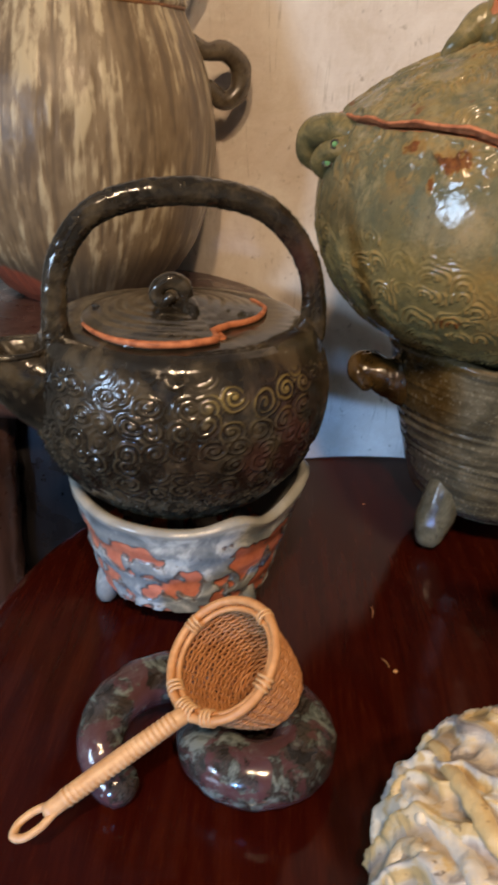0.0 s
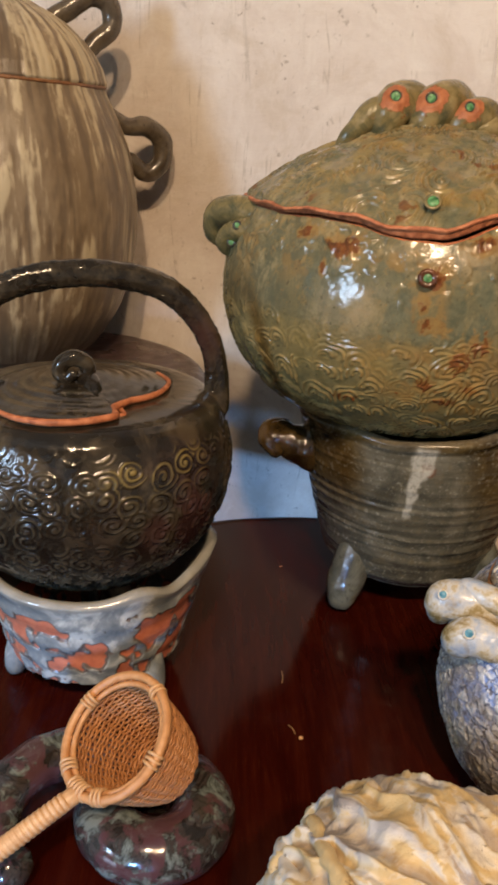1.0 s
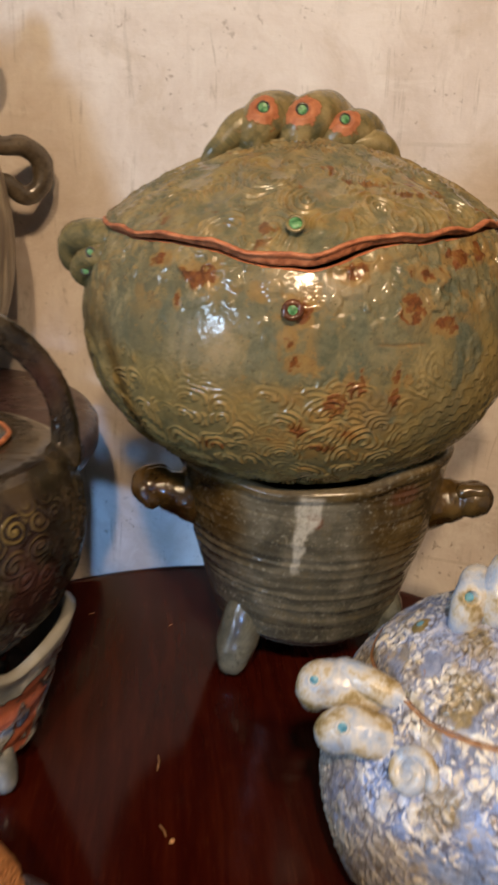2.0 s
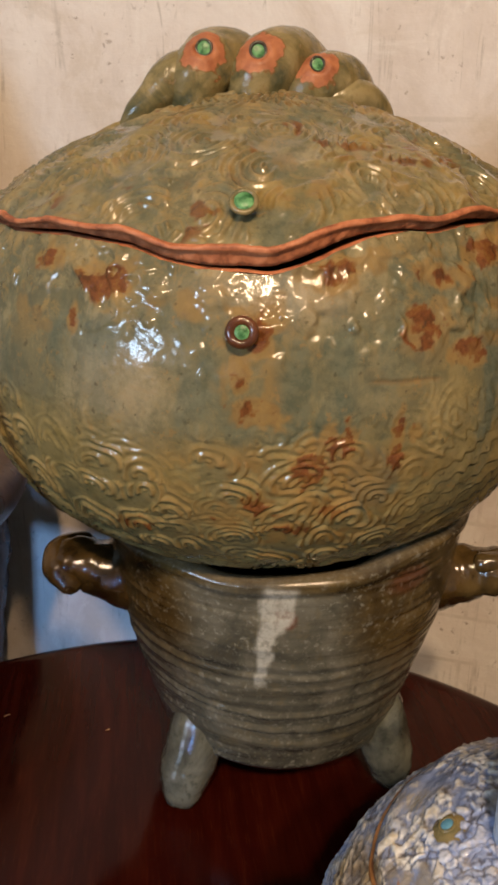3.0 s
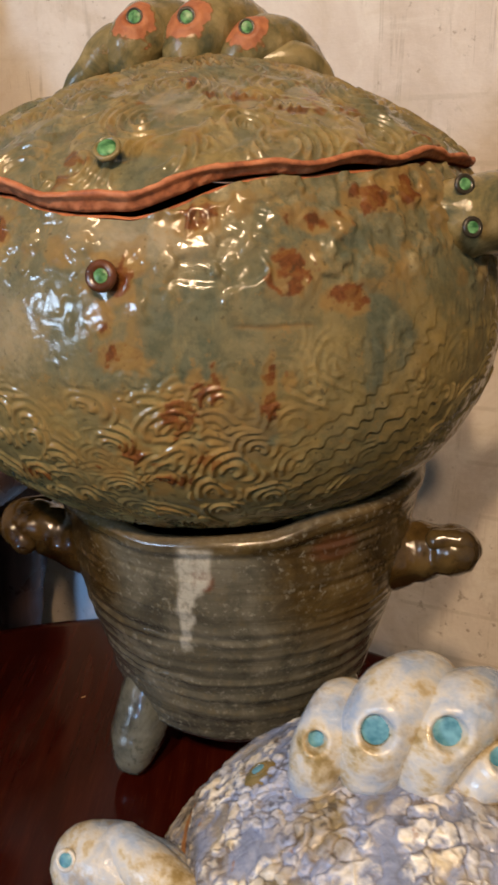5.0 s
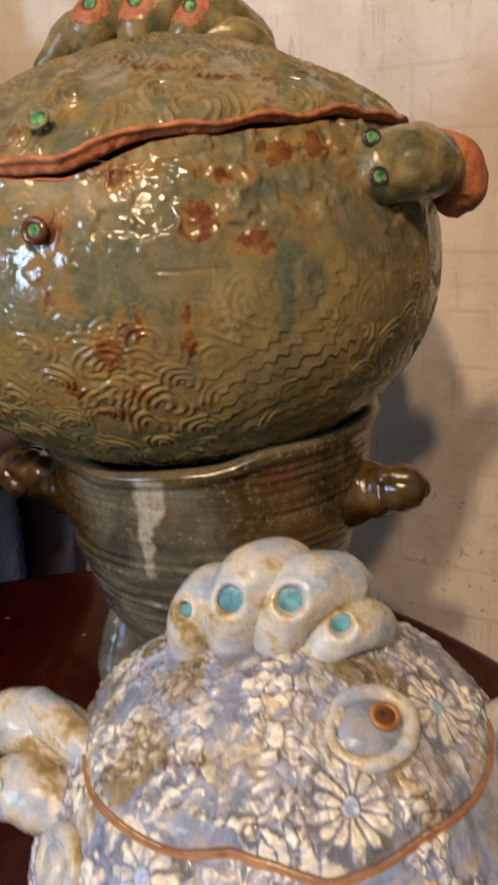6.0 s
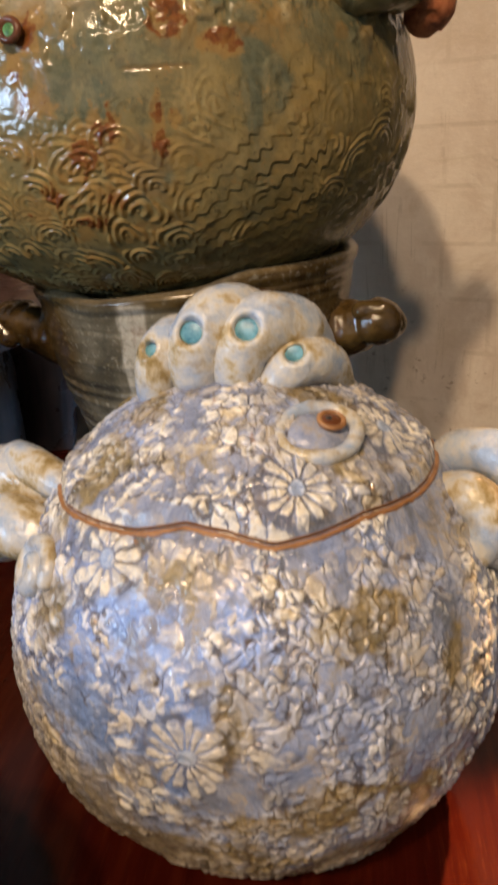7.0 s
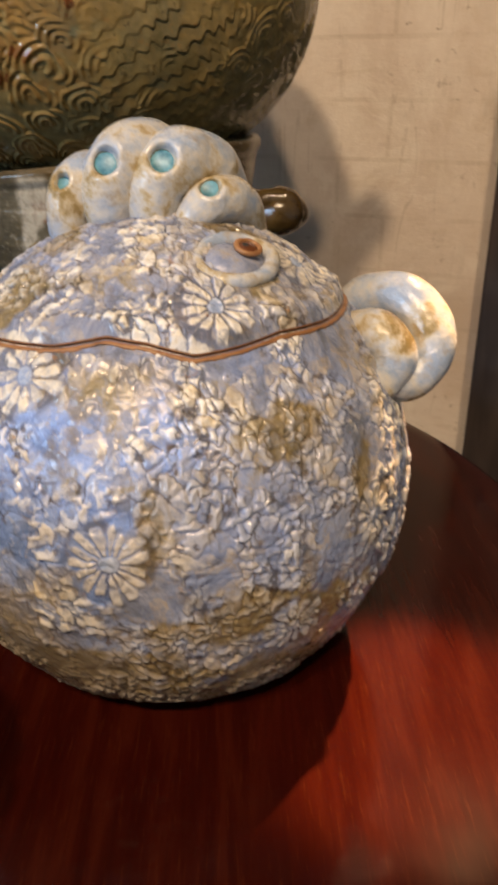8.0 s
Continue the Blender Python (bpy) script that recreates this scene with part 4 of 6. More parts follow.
    bosses, _ = spirals(S[..., 1] + S[..., 0] * 0.8, S[..., 2], 0.015, 41)
    relief = np.clip(0.7 * bosses + 0.8 * (vals - 0.42), 0, 1)
    S = S + 0.0016 * relief[..., None] * np.array([-0.3, -0.9, 0.1])
    spout = part("spout", sheet("spout", S, True, {"relief": relief, "gold": vals * 0, "plum": vals * 0}), TENMOKU, pot, "short open trough spout")
    part("lip", tube("lip", lip_ring + np.array([0, 0, 0.0006]), [0.0022], closed=True, smooth_path=False, sides=10), TENMOKU, spout)


build_teapot()
WX, WY = -0.0295, 0.578


def build_warmer():
    warm = empty_at("teapot_warmer", (WX, WY, 0.0))
    tagged(warm, "small flared stoneware warmer, grey glaze dripping over orange clay", "warmer")
    th = np.linspace(-np.pi, np.pi, 360, endpoint=False)
    deg = np.degrees(th)
    top = 0.103 + 0.011 * np.exp(-((deg - 5) / 26) ** 2) + 0.010 * np.exp(-((np.abs(deg) - 180) / 40) ** 2) + 0.006 * np.exp(-((deg + 60) / 13) ** 2) - 0.003 * np.exp(-((deg + 42) / 9) ** 2) + 0.008 * np.exp(-((deg - 95) / 50) ** 2)
    v = np.linspace(0, 1, 100)
    Vv, TH = np.meshgrid(v, th, indexing="ij")
    Z = 0.021 + (top[None, :] - 0.021) * Vv
    R = 0.0595 + 0.2456 * Z + 0.002 * np.sin(Z * 320) * 0.3
    R = R - 0.010 * smooth(0.10, 0.0, Vv) ** 2
    R = R + 0.006 * np.exp(-((np.degrees(TH) - 2) / 20) ** 2) * Vv ** 2
    P = np.stack([WX + R * np.cos(TH), WY + R * np.sin(TH), Z], -1)
    n = fbm(np.stack([np.cos(TH) * 0.085, np.sin(TH) * 0.085, Z], -1) + 0.012 * fbm(P, 60, 5)[..., None], 76, 14, 2)
    diag = fbm(np.stack([TH * 0.085 + Z * 0.5, Z * 0.95 - TH * 0.02, 0 * Z], -1), 74, 6, 3)
    clay = 0.45 * n + 0.55 * diag
    clay = np.clip((clay - 0.5) * 2.6 + 0.52, 0, 1) * smooth(0.90, 0.74, Vv) + 0.0
    rim = smooth(0.93, 0.99, Vv)
    bump = 0.0016 * smooth(0.52, 0.42, clay) + 0.001 * (fbm(P, 60, 3) - 0.5)
    # rounded rim and inside
    rows, cl, rm = [], [], []
    for dr, dz in ((-0.0015, 0.0022), (-0.0045, 0.0028), (-0.0070, 0.0005), (-0.0080, -0.006), (-0.011, -0.03), (-0.018, -0.055)):
        r = R[-1] + dr
        rows.append(np.stack([WX + r * np.cos(th), WY + r * np.sin(th), Z[-1] + dz], -1))
        cl.append(np.zeros_like(th))
        rm.append(np.ones_like(th))
    d = np.stack([np.cos(TH), np.sin(TH), 0 * TH], -1)
    P = P + d * bump[..., None]
    low = np.repeat(np.array([[WX, WY, 0.0205]]), len(th), 0)
    allP = np.concatenate([low[None], P, np.array(rows)], 0)
    clay = np.concatenate([np.zeros((1, len(th))), clay, np.array(cl)], 0)
    rim = np.concatenate([np.zeros((1, len(th))), rim, np.array(rm)], 0)
    part("bowl", sheet("bowl", allP, True, {"clay": clay, "rim": rim}), WARMER, warm)
    for a in (-160, -40, 80):
        c, s = math.cos(radians(a)), math.sin(radians(a))
        pts = [(WX + r * c, WY + r * s, z) for r, z in ((0.058, 0.036), (0.063, 0.020), (0.065, 0.009))]
        me = tube("foot", pts, [0.011, 0.010, 0.0085], 20, 16)
        for key in ("clay", "rim"):
            me.attributes.new(key, "FLOAT", "POINT")
        part("foot", me, WARMER, warm, "stubby grey glazed foot")
    return warm


build_warmer()

# ---- coil stand and tea strainer ----
def build_coil_stand():
    """A coiled ring whose tail curls over beside it."""
    stand = empty_at("strainer_stand", (0.028, 0.408, 0.0))
    tagged(stand, "coiled ceramic strainer stand in plum and grey glaze", "strainer stand")
    a = np.linspace(radians(150), radians(-225), 60)
    ring = [(0.031 + 0.0300 * math.cos(t), 0.400 + 0.0300 * math.sin(t), 0.0185 + 0.006 * k / 59) for k, t in enumerate(a)]
    part("ring", tube("ring", ring, [0.0185, 0.0195, 0.020, 0.0195, 0.0185, 0.016], 110, 28, flat=1.0, rough=0.0016, seed=2), STAND, stand)
    low = [(0.028 + 0.0255 * math.cos(t), 0.398 + 0.0245 * math.sin(t), 0.010) for t in np.linspace(0, 2 * np.pi, 48, endpoint=False)]
    part("base_ring", tube("base_ring", low, [0.0098], closed=True, smooth_path=False, sides=20), STAND, stand)
    tail = [(0.010, 0.434, 0.026), (-0.012, 0.436, 0.034), (-0.034, 0.425, 0.039), (-0.053, 0.407, 0.038), (-0.060, 0.388, 0.029), (-0.054, 0.372, 0.017), (-0.046, 0.364, 0.0135)]
    part("tail", tube("tail", tail, [0.013, 0.0155, 0.0160, 0.0150, 0.0140, 0.0135, 0.0130], 80, 24, rough=0.0014, seed=5), STAND, stand)


build_coil_stand()


def build_strainer():
    """Woven cane tea strainer lying on the coil stand."""
    C = np.array([0.0105, 0.3835, 0.0935])
    N = np.array([-0.53, -0.39, 0.75])
    N /= np.linalg.norm(N)
    X = np.array([-0.66, -0.62, -0.4])
    X = X - N * (X @ N)
    X /= np.linalg.norm(X)
    Y = np.cross(N, X)
    RR = 0.0332

    def ring(r, depth, n=96):
        t = np.linspace(0, 2 * np.pi, n, endpoint=False)
        return C + r * (np.cos(t)[:, None] * X + np.sin(t)[:, None] * Y) - N * depth

    def rad(d):
        return RR - 0.001 - 0.010 * (d / 0.050) ** 1.6

    st = empty_at("tea_strainer", C - N * 0.05)
    tagged(st, "woven cane tea strainer with a wrapped handle", "tea strainer")
    rim = part("rim", tube("rim", ring(RR + 0.0012, 0.0), [0.0026], closed=True, smooth_path=False, sides=12), RIM_CANE, st)
    inner = part("basket_rim", tube("basket_rim", ring(RR - 0.0030, 0.0022), [0.0017], closed=True, smooth_path=False, sides=10), RIM_CANE, st, "upper hoop of the fine woven cane basket")
    ribs = 30
    for k in range(ribs):
        t = 2 * np.pi * k / ribs
        d = np.linspace(0.0, 0.050, 16)
        w = 0.0006 * np.where(np.arange(16) % 2 == k % 2, 1, -1)
        r = rad(d) + w
        pts = C + r[:, None] * (math.cos(t) * X + math.sin(t) * Y) - d[:, None] * N
        part("rib", tube("rib", pts, [0.0008], 16, 6, smooth_path=False), WEAVE, inner)
    for row in range(30):
        d = 0.0030 + row * 0.00157
        t = np.linspace(0, 2 * np.pi, ribs * 6, endpoint=False)
        r = rad(d) + 0.0010 * np.cos(t * ribs / 2 + row * np.pi)
        dd = d + 0.0005 * np.sin(t * 3 + row)
        pts = C + r[:, None] * (np.cos(t)[:, None] * X + np.sin(t)[:, None] * Y) - dd[:, None] * N
        part("weft", tube("weft", pts, [0.00082], closed=True, smooth_path=False, sides=6), WEAVE, inner)
    for k in range(9):
        r = 0.0222 * (1 - k / 9.5)
        t = np.linspace(0, 2 * np.pi, 90, endpoint=False)
        rr = r + 0.0002 * np.cos(t * 15)
        pts = C + rr[:, None] * (np.cos(t)[:, None] * X + np.sin(t)[:, None] * Y) - (0.0505 + 0.0006 * np.cos(t * 15 + k * np.pi))[:, None] * N
        part("base_strand", tube("base_strand", pts, [0.0010], closed=True, smooth_path=False, sides=6), WEAVE, inner)
    J = C + X * (RR + 0.003)
    E = np.array([-0.0890, 0.3130, 0.0335])
    D = (E - J) / np.linalg.norm(E - J)
    L = np.linalg.norm(E - J)
    handle = part("handle", tube("handle", [J, J + D * L * 0.35 + N * 0.001, J + D * L * 0.62 + N * 0.001, J + D * L * 0.80], [0.0050, 0.0052, 0.0050, 0.0045], 40, 16), CANE, st)
    M = np.cross(D, N)
    M /= np.linalg.norm(M)
    K = np.cross(M, D)
    for k in range(22):
        c = J + D * (0.006 + k * 0.0031) + N * 0.0006
        rr = 0.0040 - 0.0003 * abs(k - 9) / 12
        a = np.linspace(0, 2 * np.pi, 20, endpoint=False)
        pts = c + rr * (np.cos(a)[:, None] * M + np.sin(a)[:, None] * K) + 0.0006 * np.sin(a)[:, None] * D
        part("wrap", tube("wrap", pts, [0.0017], closed=True, smooth_path=False, sides=10), CANE, handle)
    S = E - D * L * 0.22
    loop = [S + M * 0.0028, S + D * 0.009 + M * 0.0052, S + D * 0.018 + M * 0.0046, S + D * 0.0225, S + D * 0.018 - M * 0.0046, S + D * 0.009 - M * 0.0052, S - M * 0.0028]
    part("loop", tube("loop", loop, [0.0021, 0.0022, 0.0022, 0.0024, 0.0022, 0.0022, 0.0021], 60, 10, up=tuple(M)), CANE, st, "hanging loop of bent cane")
    for ang, wide in ((0, 5), (28, 3), (-30, 3), (-100, 3), (95, 3), (165, 2)):
        for k in range(wide):
            a = radians(ang) + (k - (wide - 1) / 2) * 0.085
            c = C + (RR - 0.0006) * (math.cos(a) * X + math.sin(a) * Y) - N * 0.0008
            o = math.cos(a) * X + math.sin(a) * Y
            b = np.linspace(0, 2 * np.pi, 18, endpoint=False)
            pts = c + 0.0041 * (np.cos(b)[:, None] * o + np.sin(b)[:, None] * N)
            part("tie", tube("tie", pts, [0.0010], closed=True, smooth_path=False, sides=8), CANE, rim)


build_strainer()


# ---- shared surface helpers ----
def with_attrs(me, **vals):
    for key, v in vals.items():
        layer = me.attributes.new(key, "FLOAT", "POINT")
        layer.data.foreach_set("value", np.full(len(me.vertices), v, dtype=np.float32) if np.isscalar(v) else np.asarray(v, dtype=np.float32).ravel())
    return me


def on_surface(me, place, normal):
    """The outermost point of a mesh on the line through place along normal."""
    co = np.empty(len(me.vertices) * 3)
    me.vertices.foreach_get("co", co)
    co = co.reshape(-1, 3)
    n = np.array(Vector(normal).normalized())
    d = co - np.array(place)
    t = d @ n
    off = np.linalg.norm(d - t[:, None] * n, axis=1)
    near = off < max(0.0025, off.min() + 0.001)
    return Vector(place) + Vector(n) * float(t[near].max())


def part_mesh(thing, name):
    return [c.data for c in thing.children if c.name.startswith(name)][0]


# ---- folded clay lump ----
def build_lump():
    lump = empty_at("ceramic_sculpture", (0.160, 0.265, 0.0))
    tagged(lump, "crumpled shell-like ceramic piece in cream and ochre glaze", "ceramic sculpture")
    n = 200
    ph = np.linspace(-1.05, np.pi / 2, n)
    th = np.linspace(-np.pi, np.pi, 2 * n, endpoint=False)
    PH, TH = np.meshgrid(ph, th, indexing="ij")
    D = np.stack([np.cos(PH) * np.cos(TH), np.cos(PH) * np.sin(TH), np.sin(PH)], -1)
    q = D + 0.40 * np.stack([fbm(D, 2.2, 3 + k) - 0.5 for k in range(3)], -1)
    across = q[..., 0] * 0.72 + q[..., 1] * 0.62 + q[..., 2] * 0.10
    along = q[..., 0] * 0.55 - q[..., 1] * 0.60 - q[..., 2] * 0.50
    streak = np.stack([across * 9.0, along * 2.8, q[..., 2] * 0 + 0.5], -1)
    band = fbm(streak, 1.0, 9, 4)
    ribs = 1 - np.abs(2 * fbm(streak, 0.75, 21, 2) - 1) * 2.2
    dimple = fbm(q, 9.0, 15, 4)
    rel = np.clip(0.55 * ribs + 0.6 * (dimple - 0.35), 0, 1)
    size = np.array([0.084, 0.088, 0.079])
    P = np.array([0.166, 0.268, 0.064]) + D * size + D * (0.0095 * (rel - 0.5) + 0.014 * (fbm(D, 2.6, 12) - 0.5))[..., None]
    P[..., 2] = np.maximum(P[..., 2], 0.0005)
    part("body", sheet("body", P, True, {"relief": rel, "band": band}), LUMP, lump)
    centre = Vector((0.166, 0.268, 0.064))
    for k, (path, r, b) in enumerate((([(12, 146), (21, 150), (33, 170), (42, -165), (42, -150), (36, -132)], 0.0062, 0.40), ([(22, 138), (36, 147), (50, 174), (53, -163), (52, -148), (44, -128)], 0.0058, 0.50),
                                      ([(1, 163), (8, 157), (26, 166), (35, 178)], 0.0070, 0.43), ([(16, -150), (13, -174), (22, 178), (33, -172)], 0.0060, 0.58))):
        pts = []
        for lat, lon in path:
            d = Vector((math.cos(radians(lat)) * math.cos(radians(lon)), math.cos(radians(lat)) * math.sin(radians(lon)), math.sin(radians(lat))))
            pts.append(on_surface(part_mesh(lump, "body"), centre, Vector((d.x * 0.078, d.y * 0.086, d.z * 0.078))) - d * 0.0028)
        me = tube("ridge", [tuple(p) for p in pts], [r * 0.4] + [r * 0.72] * (len(pts) - 2) + [r * 0.4], 90, 24, rough=0.0026, seed=k)
        part("ridge", with_attrs(me, relief=0.6, band=b), LUMP, lump, "pale raised fold")


build_lump()

# ---- the brazier stand and the tureen ----
BX, BY = 0.249, 0.7153
TUX, TUY, TUZ, TUA, TUB, TUL = 0.2314, 0.7218, 0.2923, 0.1677, 0.1428, 0.118


def tureen_radius(z):
    """Radius of the tureen's flatter underside at a height below its widest ring."""
    return TUA * np.clip(1 - ((TUZ - z) / TUL) ** 2, 0, 1) ** 0.35


def build_stove():
    stove = empty_at("brazier_stand", (BX, BY, 0.0))
    tagged(stove, "ribbed brown and grey glazed stoneware brazier on stub feet", "brazier")
    th = np.linspace(-np.pi, np.pi, 360, endpoint=False)
    deg = np.degrees(th)
    v = np.linspace(0, 1, 200)
    Vv, TH = np.meshgrid(v, th, indexing="ij")
    ox, oy = BX - TUX, BY - TUY
    zt = np.linspace(0.1755, 0.205, 46)
    rt = tureen_radius(zt)
    dot = ox * np.cos(th) + oy * np.sin(th)
    reach = -dot[:, None] + np.sqrt(dot[:, None] ** 2 + rt[None, :] ** 2 - ox * ox - oy * oy)
    wall_r = 0.0675 + 0.268 * (zt - 0.6 * np.maximum(zt - 0.143, 0)) - 0.006
    top = zt[np.argmax(reach > wall_r[None, :], axis=1)] - 0.0025
    top = np.convolve(np.pad(top, 10, mode="wrap"), np.ones(21) / 21, mode="valid") - 0.0060 * smooth(36, 15, np.abs(deg + 97))
    top = np.minimum(top, 0.1975)
    Z = 0.032 + (top[None, :] - 0.032) * Vv
    R = 0.0675 + 0.268 * (Z - 0.6 * np.maximum(Z - 0.143, 0)) - 0.010 * smooth(0.050, 0.032, Z) ** 2
    P = np.stack([R * np.cos(TH), R * np.sin(TH), Z], -1)
    warp = 0.004 * (fbm(P, 22, 3) - 0.5)
    ribs = np.zeros_like(Z)
    for k, (zc, w) in enumerate(((0.066, 0.004), (0.080, 0.003), (0.091, 0.0035), (0.103, 0.003), (0.113, 0.0035), (0.122, 0.003), (0.131, 0.003))):
        ribs += np.exp(-((Z + warp - zc) / w) ** 2) * (0.7 + 0.5 * vnoise(P, 30, k))
    throw = vnoise(np.stack([P[..., 0] * 8, P[..., 1] * 8, (Z + warp) * 330], -1), 1.0, 12) - 0.5
    rel = 0.0010 * throw + 0.0015 * ribs * np.clip(2.2 * fbm(P, 30, 31) - 0.60, 0.0, 1) + 0.0014 * (fbm(P, 60, 8) - 0.5) + 0.0025 * smooth(0.94, 0.98, Vv)
    D = np.degrees(TH)
    wig = 5 * (fbm(P, 60, 5) - 0.5) + 2.5 * (fbm(P, 160, 15) - 0.5)
    wide = 1.6 + 3.0 * smooth(0.118, 0.180, Z)
    drip = smooth(1.15, 0.75, np.abs(D + 103.5 - 60 * (Z - 0.15) + wig) / wide) * smooth(0.112, 0.122, Z + 0.022 * (fbm(P, 80, 2) - 0.5)) * smooth(0.186, 0.182, Z)
    pink = smooth(1.1, 0.7, np.hypot((D + 99) / 3.4, (Z - 0.165) / 0.0055) + 1.6 * (fbm(P, 80, 9) - 0.5)) + 0.8 * smooth(1.1, 0.5, np.hypot((D + 62) / 9, (Z - 0.180) / 0.010))
    side = smooth(16, 38, np.abs(D + 104) + 14 * (fbm(P, 30, 14) - 0.5))
    up = smooth(0.085, 0.165, Z + 0.03 * (fbm(P, 25, 2) - 0.5)) * (0.12 + 0.88 * side) + 0.5 * smooth(0.176, 0.186, Z + 0.008 * (fbm(P, 60, 4) - 0.5))
    Pw = P + np.array([BX, BY, 0]) + np.stack([np.cos(TH), np.sin(TH), 0 * TH], -1) * rel[..., None]
    rows = [np.stack([BX + (R[-1] + 0.003 + dr) * np.cos(th), BY + (R[-1] + 0.003 + dr) * np.sin(th), Z[-1] + dz], -1) for dr, dz in ((-0.003, 0.0026), (-0.008, 0.0030), (-0.0135, 0.0008), (-0.016, -0.012), (-0.032, -0.08))]
    low = np.repeat(np.array([[BX, BY, 0.032]]), len(th), 0)
    allP = np.concatenate([low[None], Pw, np.array(rows)], 0)

    def pad(a, x):
        return np.concatenate([np.zeros((1, len(th))), a, np.full((5, len(th)), x)], 0)
    part("body", sheet("body", allP, True, {"up": pad(np.clip(up, 0, 1), 0.8), "drip": pad(np.clip(drip, 0, 1), 0.15), "pink": pad(np.clip(pink, 0, 1), 0)}), STOVE, stove)
    for a in (-140, -36, 92):
        c, s = math.cos(radians(a)), math.sin(radians(a))
        pts = [(BX + r * c, BY + r * s, z) for r, z in ((0.070, 0.066), (0.078, 0.044), (0.084, 0.026), (0.087, 0.013))]
        part("foot", tube("foot", pts, [0.017, 0.0175, 0.0165, 0.0135], 44, 26, rough=0.0018, seed=a + 300), ASH, stove, "stub foot in runny ash grey glaze")
    for a in (-172, -19):
        c, s = math.cos(radians(a)), math.sin(radians(a))
        t = np.array([-s, c])

        def at(r, w, z):
            return (BX + r * c + w * t[0], BY + r * s + w * t[1], z)
        k1 = tube("k", [at(0.096, 0, 0.148), at(0.112, 0, 0.149), at(0.126, -0.002, 0.154), at(0.138, -0.004, 0.156)], [0.027, 0.019, 0.0155, 0.0150], 40, 28, rough=0.0035, seed=4)
        k2 = tube("k", [at(0.124, -0.012, 0.164), at(0.139, -0.007, 0.163), at(0.143, 0.003, 0.154), at(0.134, 0.008, 0.146)], [0.006, 0.0075, 0.0085, 0.007], 30, 20, rough=0.002, seed=7)
        part("lug", join("lug", [k1, k2]), HONEY, stove, "honey brown glazed lug")


build_stove()
SEAM_DEG = [-182, -172, -144, -129, -119, -112, -108, -104, -98, -94, -91, -87, -82, -76, -66, -58, -53, -48, -42, -22, 20, 90, 178]
SEAM_Z = [.3570, .3570, .3548, .3552, .3530, .3480, .3466, .3454, .3456, .3482, .3512, .3555, .3592, .3610, .3625, .3640, .3650, .3672, .3686, .3676, .3640, .3600, .3570]


def gem(name, place, normal, size, material, parent, ring=None, label="", wide=None, thick=0.35):
    n = Vector(normal).normalized()
    q = n.to_track_quat("Z", "Y").to_matrix()
    g = part(name, ball(name, place, (size, size, size * thick), 12, q, size * 0.12, 5), material, parent, label)
    pts = [Vector(place) + q @ Vector((size * 1.10 * math.cos(t), size * 1.10 * math.sin(t), 0.0)) for t in np.linspace(0, 2 * np.pi, 32, endpoint=False)]
    width = wide if wide else (0.34 if ring is None else 0.62)
    part("socket", tube("socket", [tuple(p) for p in pts], [size * width], closed=True, smooth_path=False, sides=10, rough=0.0003), SOCKET if ring is None else ring, g)
    return g


def pit(me, place, normal, size, depth, seed, clay=0.0):
    """Press a round pit into a coil; clay is the reach of the bare ring round it."""
    nv = len(me.vertices)
    co = np.empty(nv * 3)
    me.vertices.foreach_get("co", co)
    co = co.reshape(-1, 3)
    d = np.linalg.norm(co - np.array(place), axis=1)
    n = np.array(Vector(normal).normalized())
    if clay:
        rag = d * (0.42 + 0.60 * fbm(co, 110, seed) + 0.55 * fbm(co, 300, seed + 3))
        with_attrs(me, clay=smooth(clay * 1.3, clay * 0.7, rag))
    co = co - n * (depth * smooth(size * 1.35, size * 0.8, d))[:, None]
    co = co + n * (0.0005 * np.exp(-((d - size * 1.7) / (size * 0.4)) ** 2))[:, None]
    me.vertices.foreach_set("co", co.ravel())
    me.update()
    return me


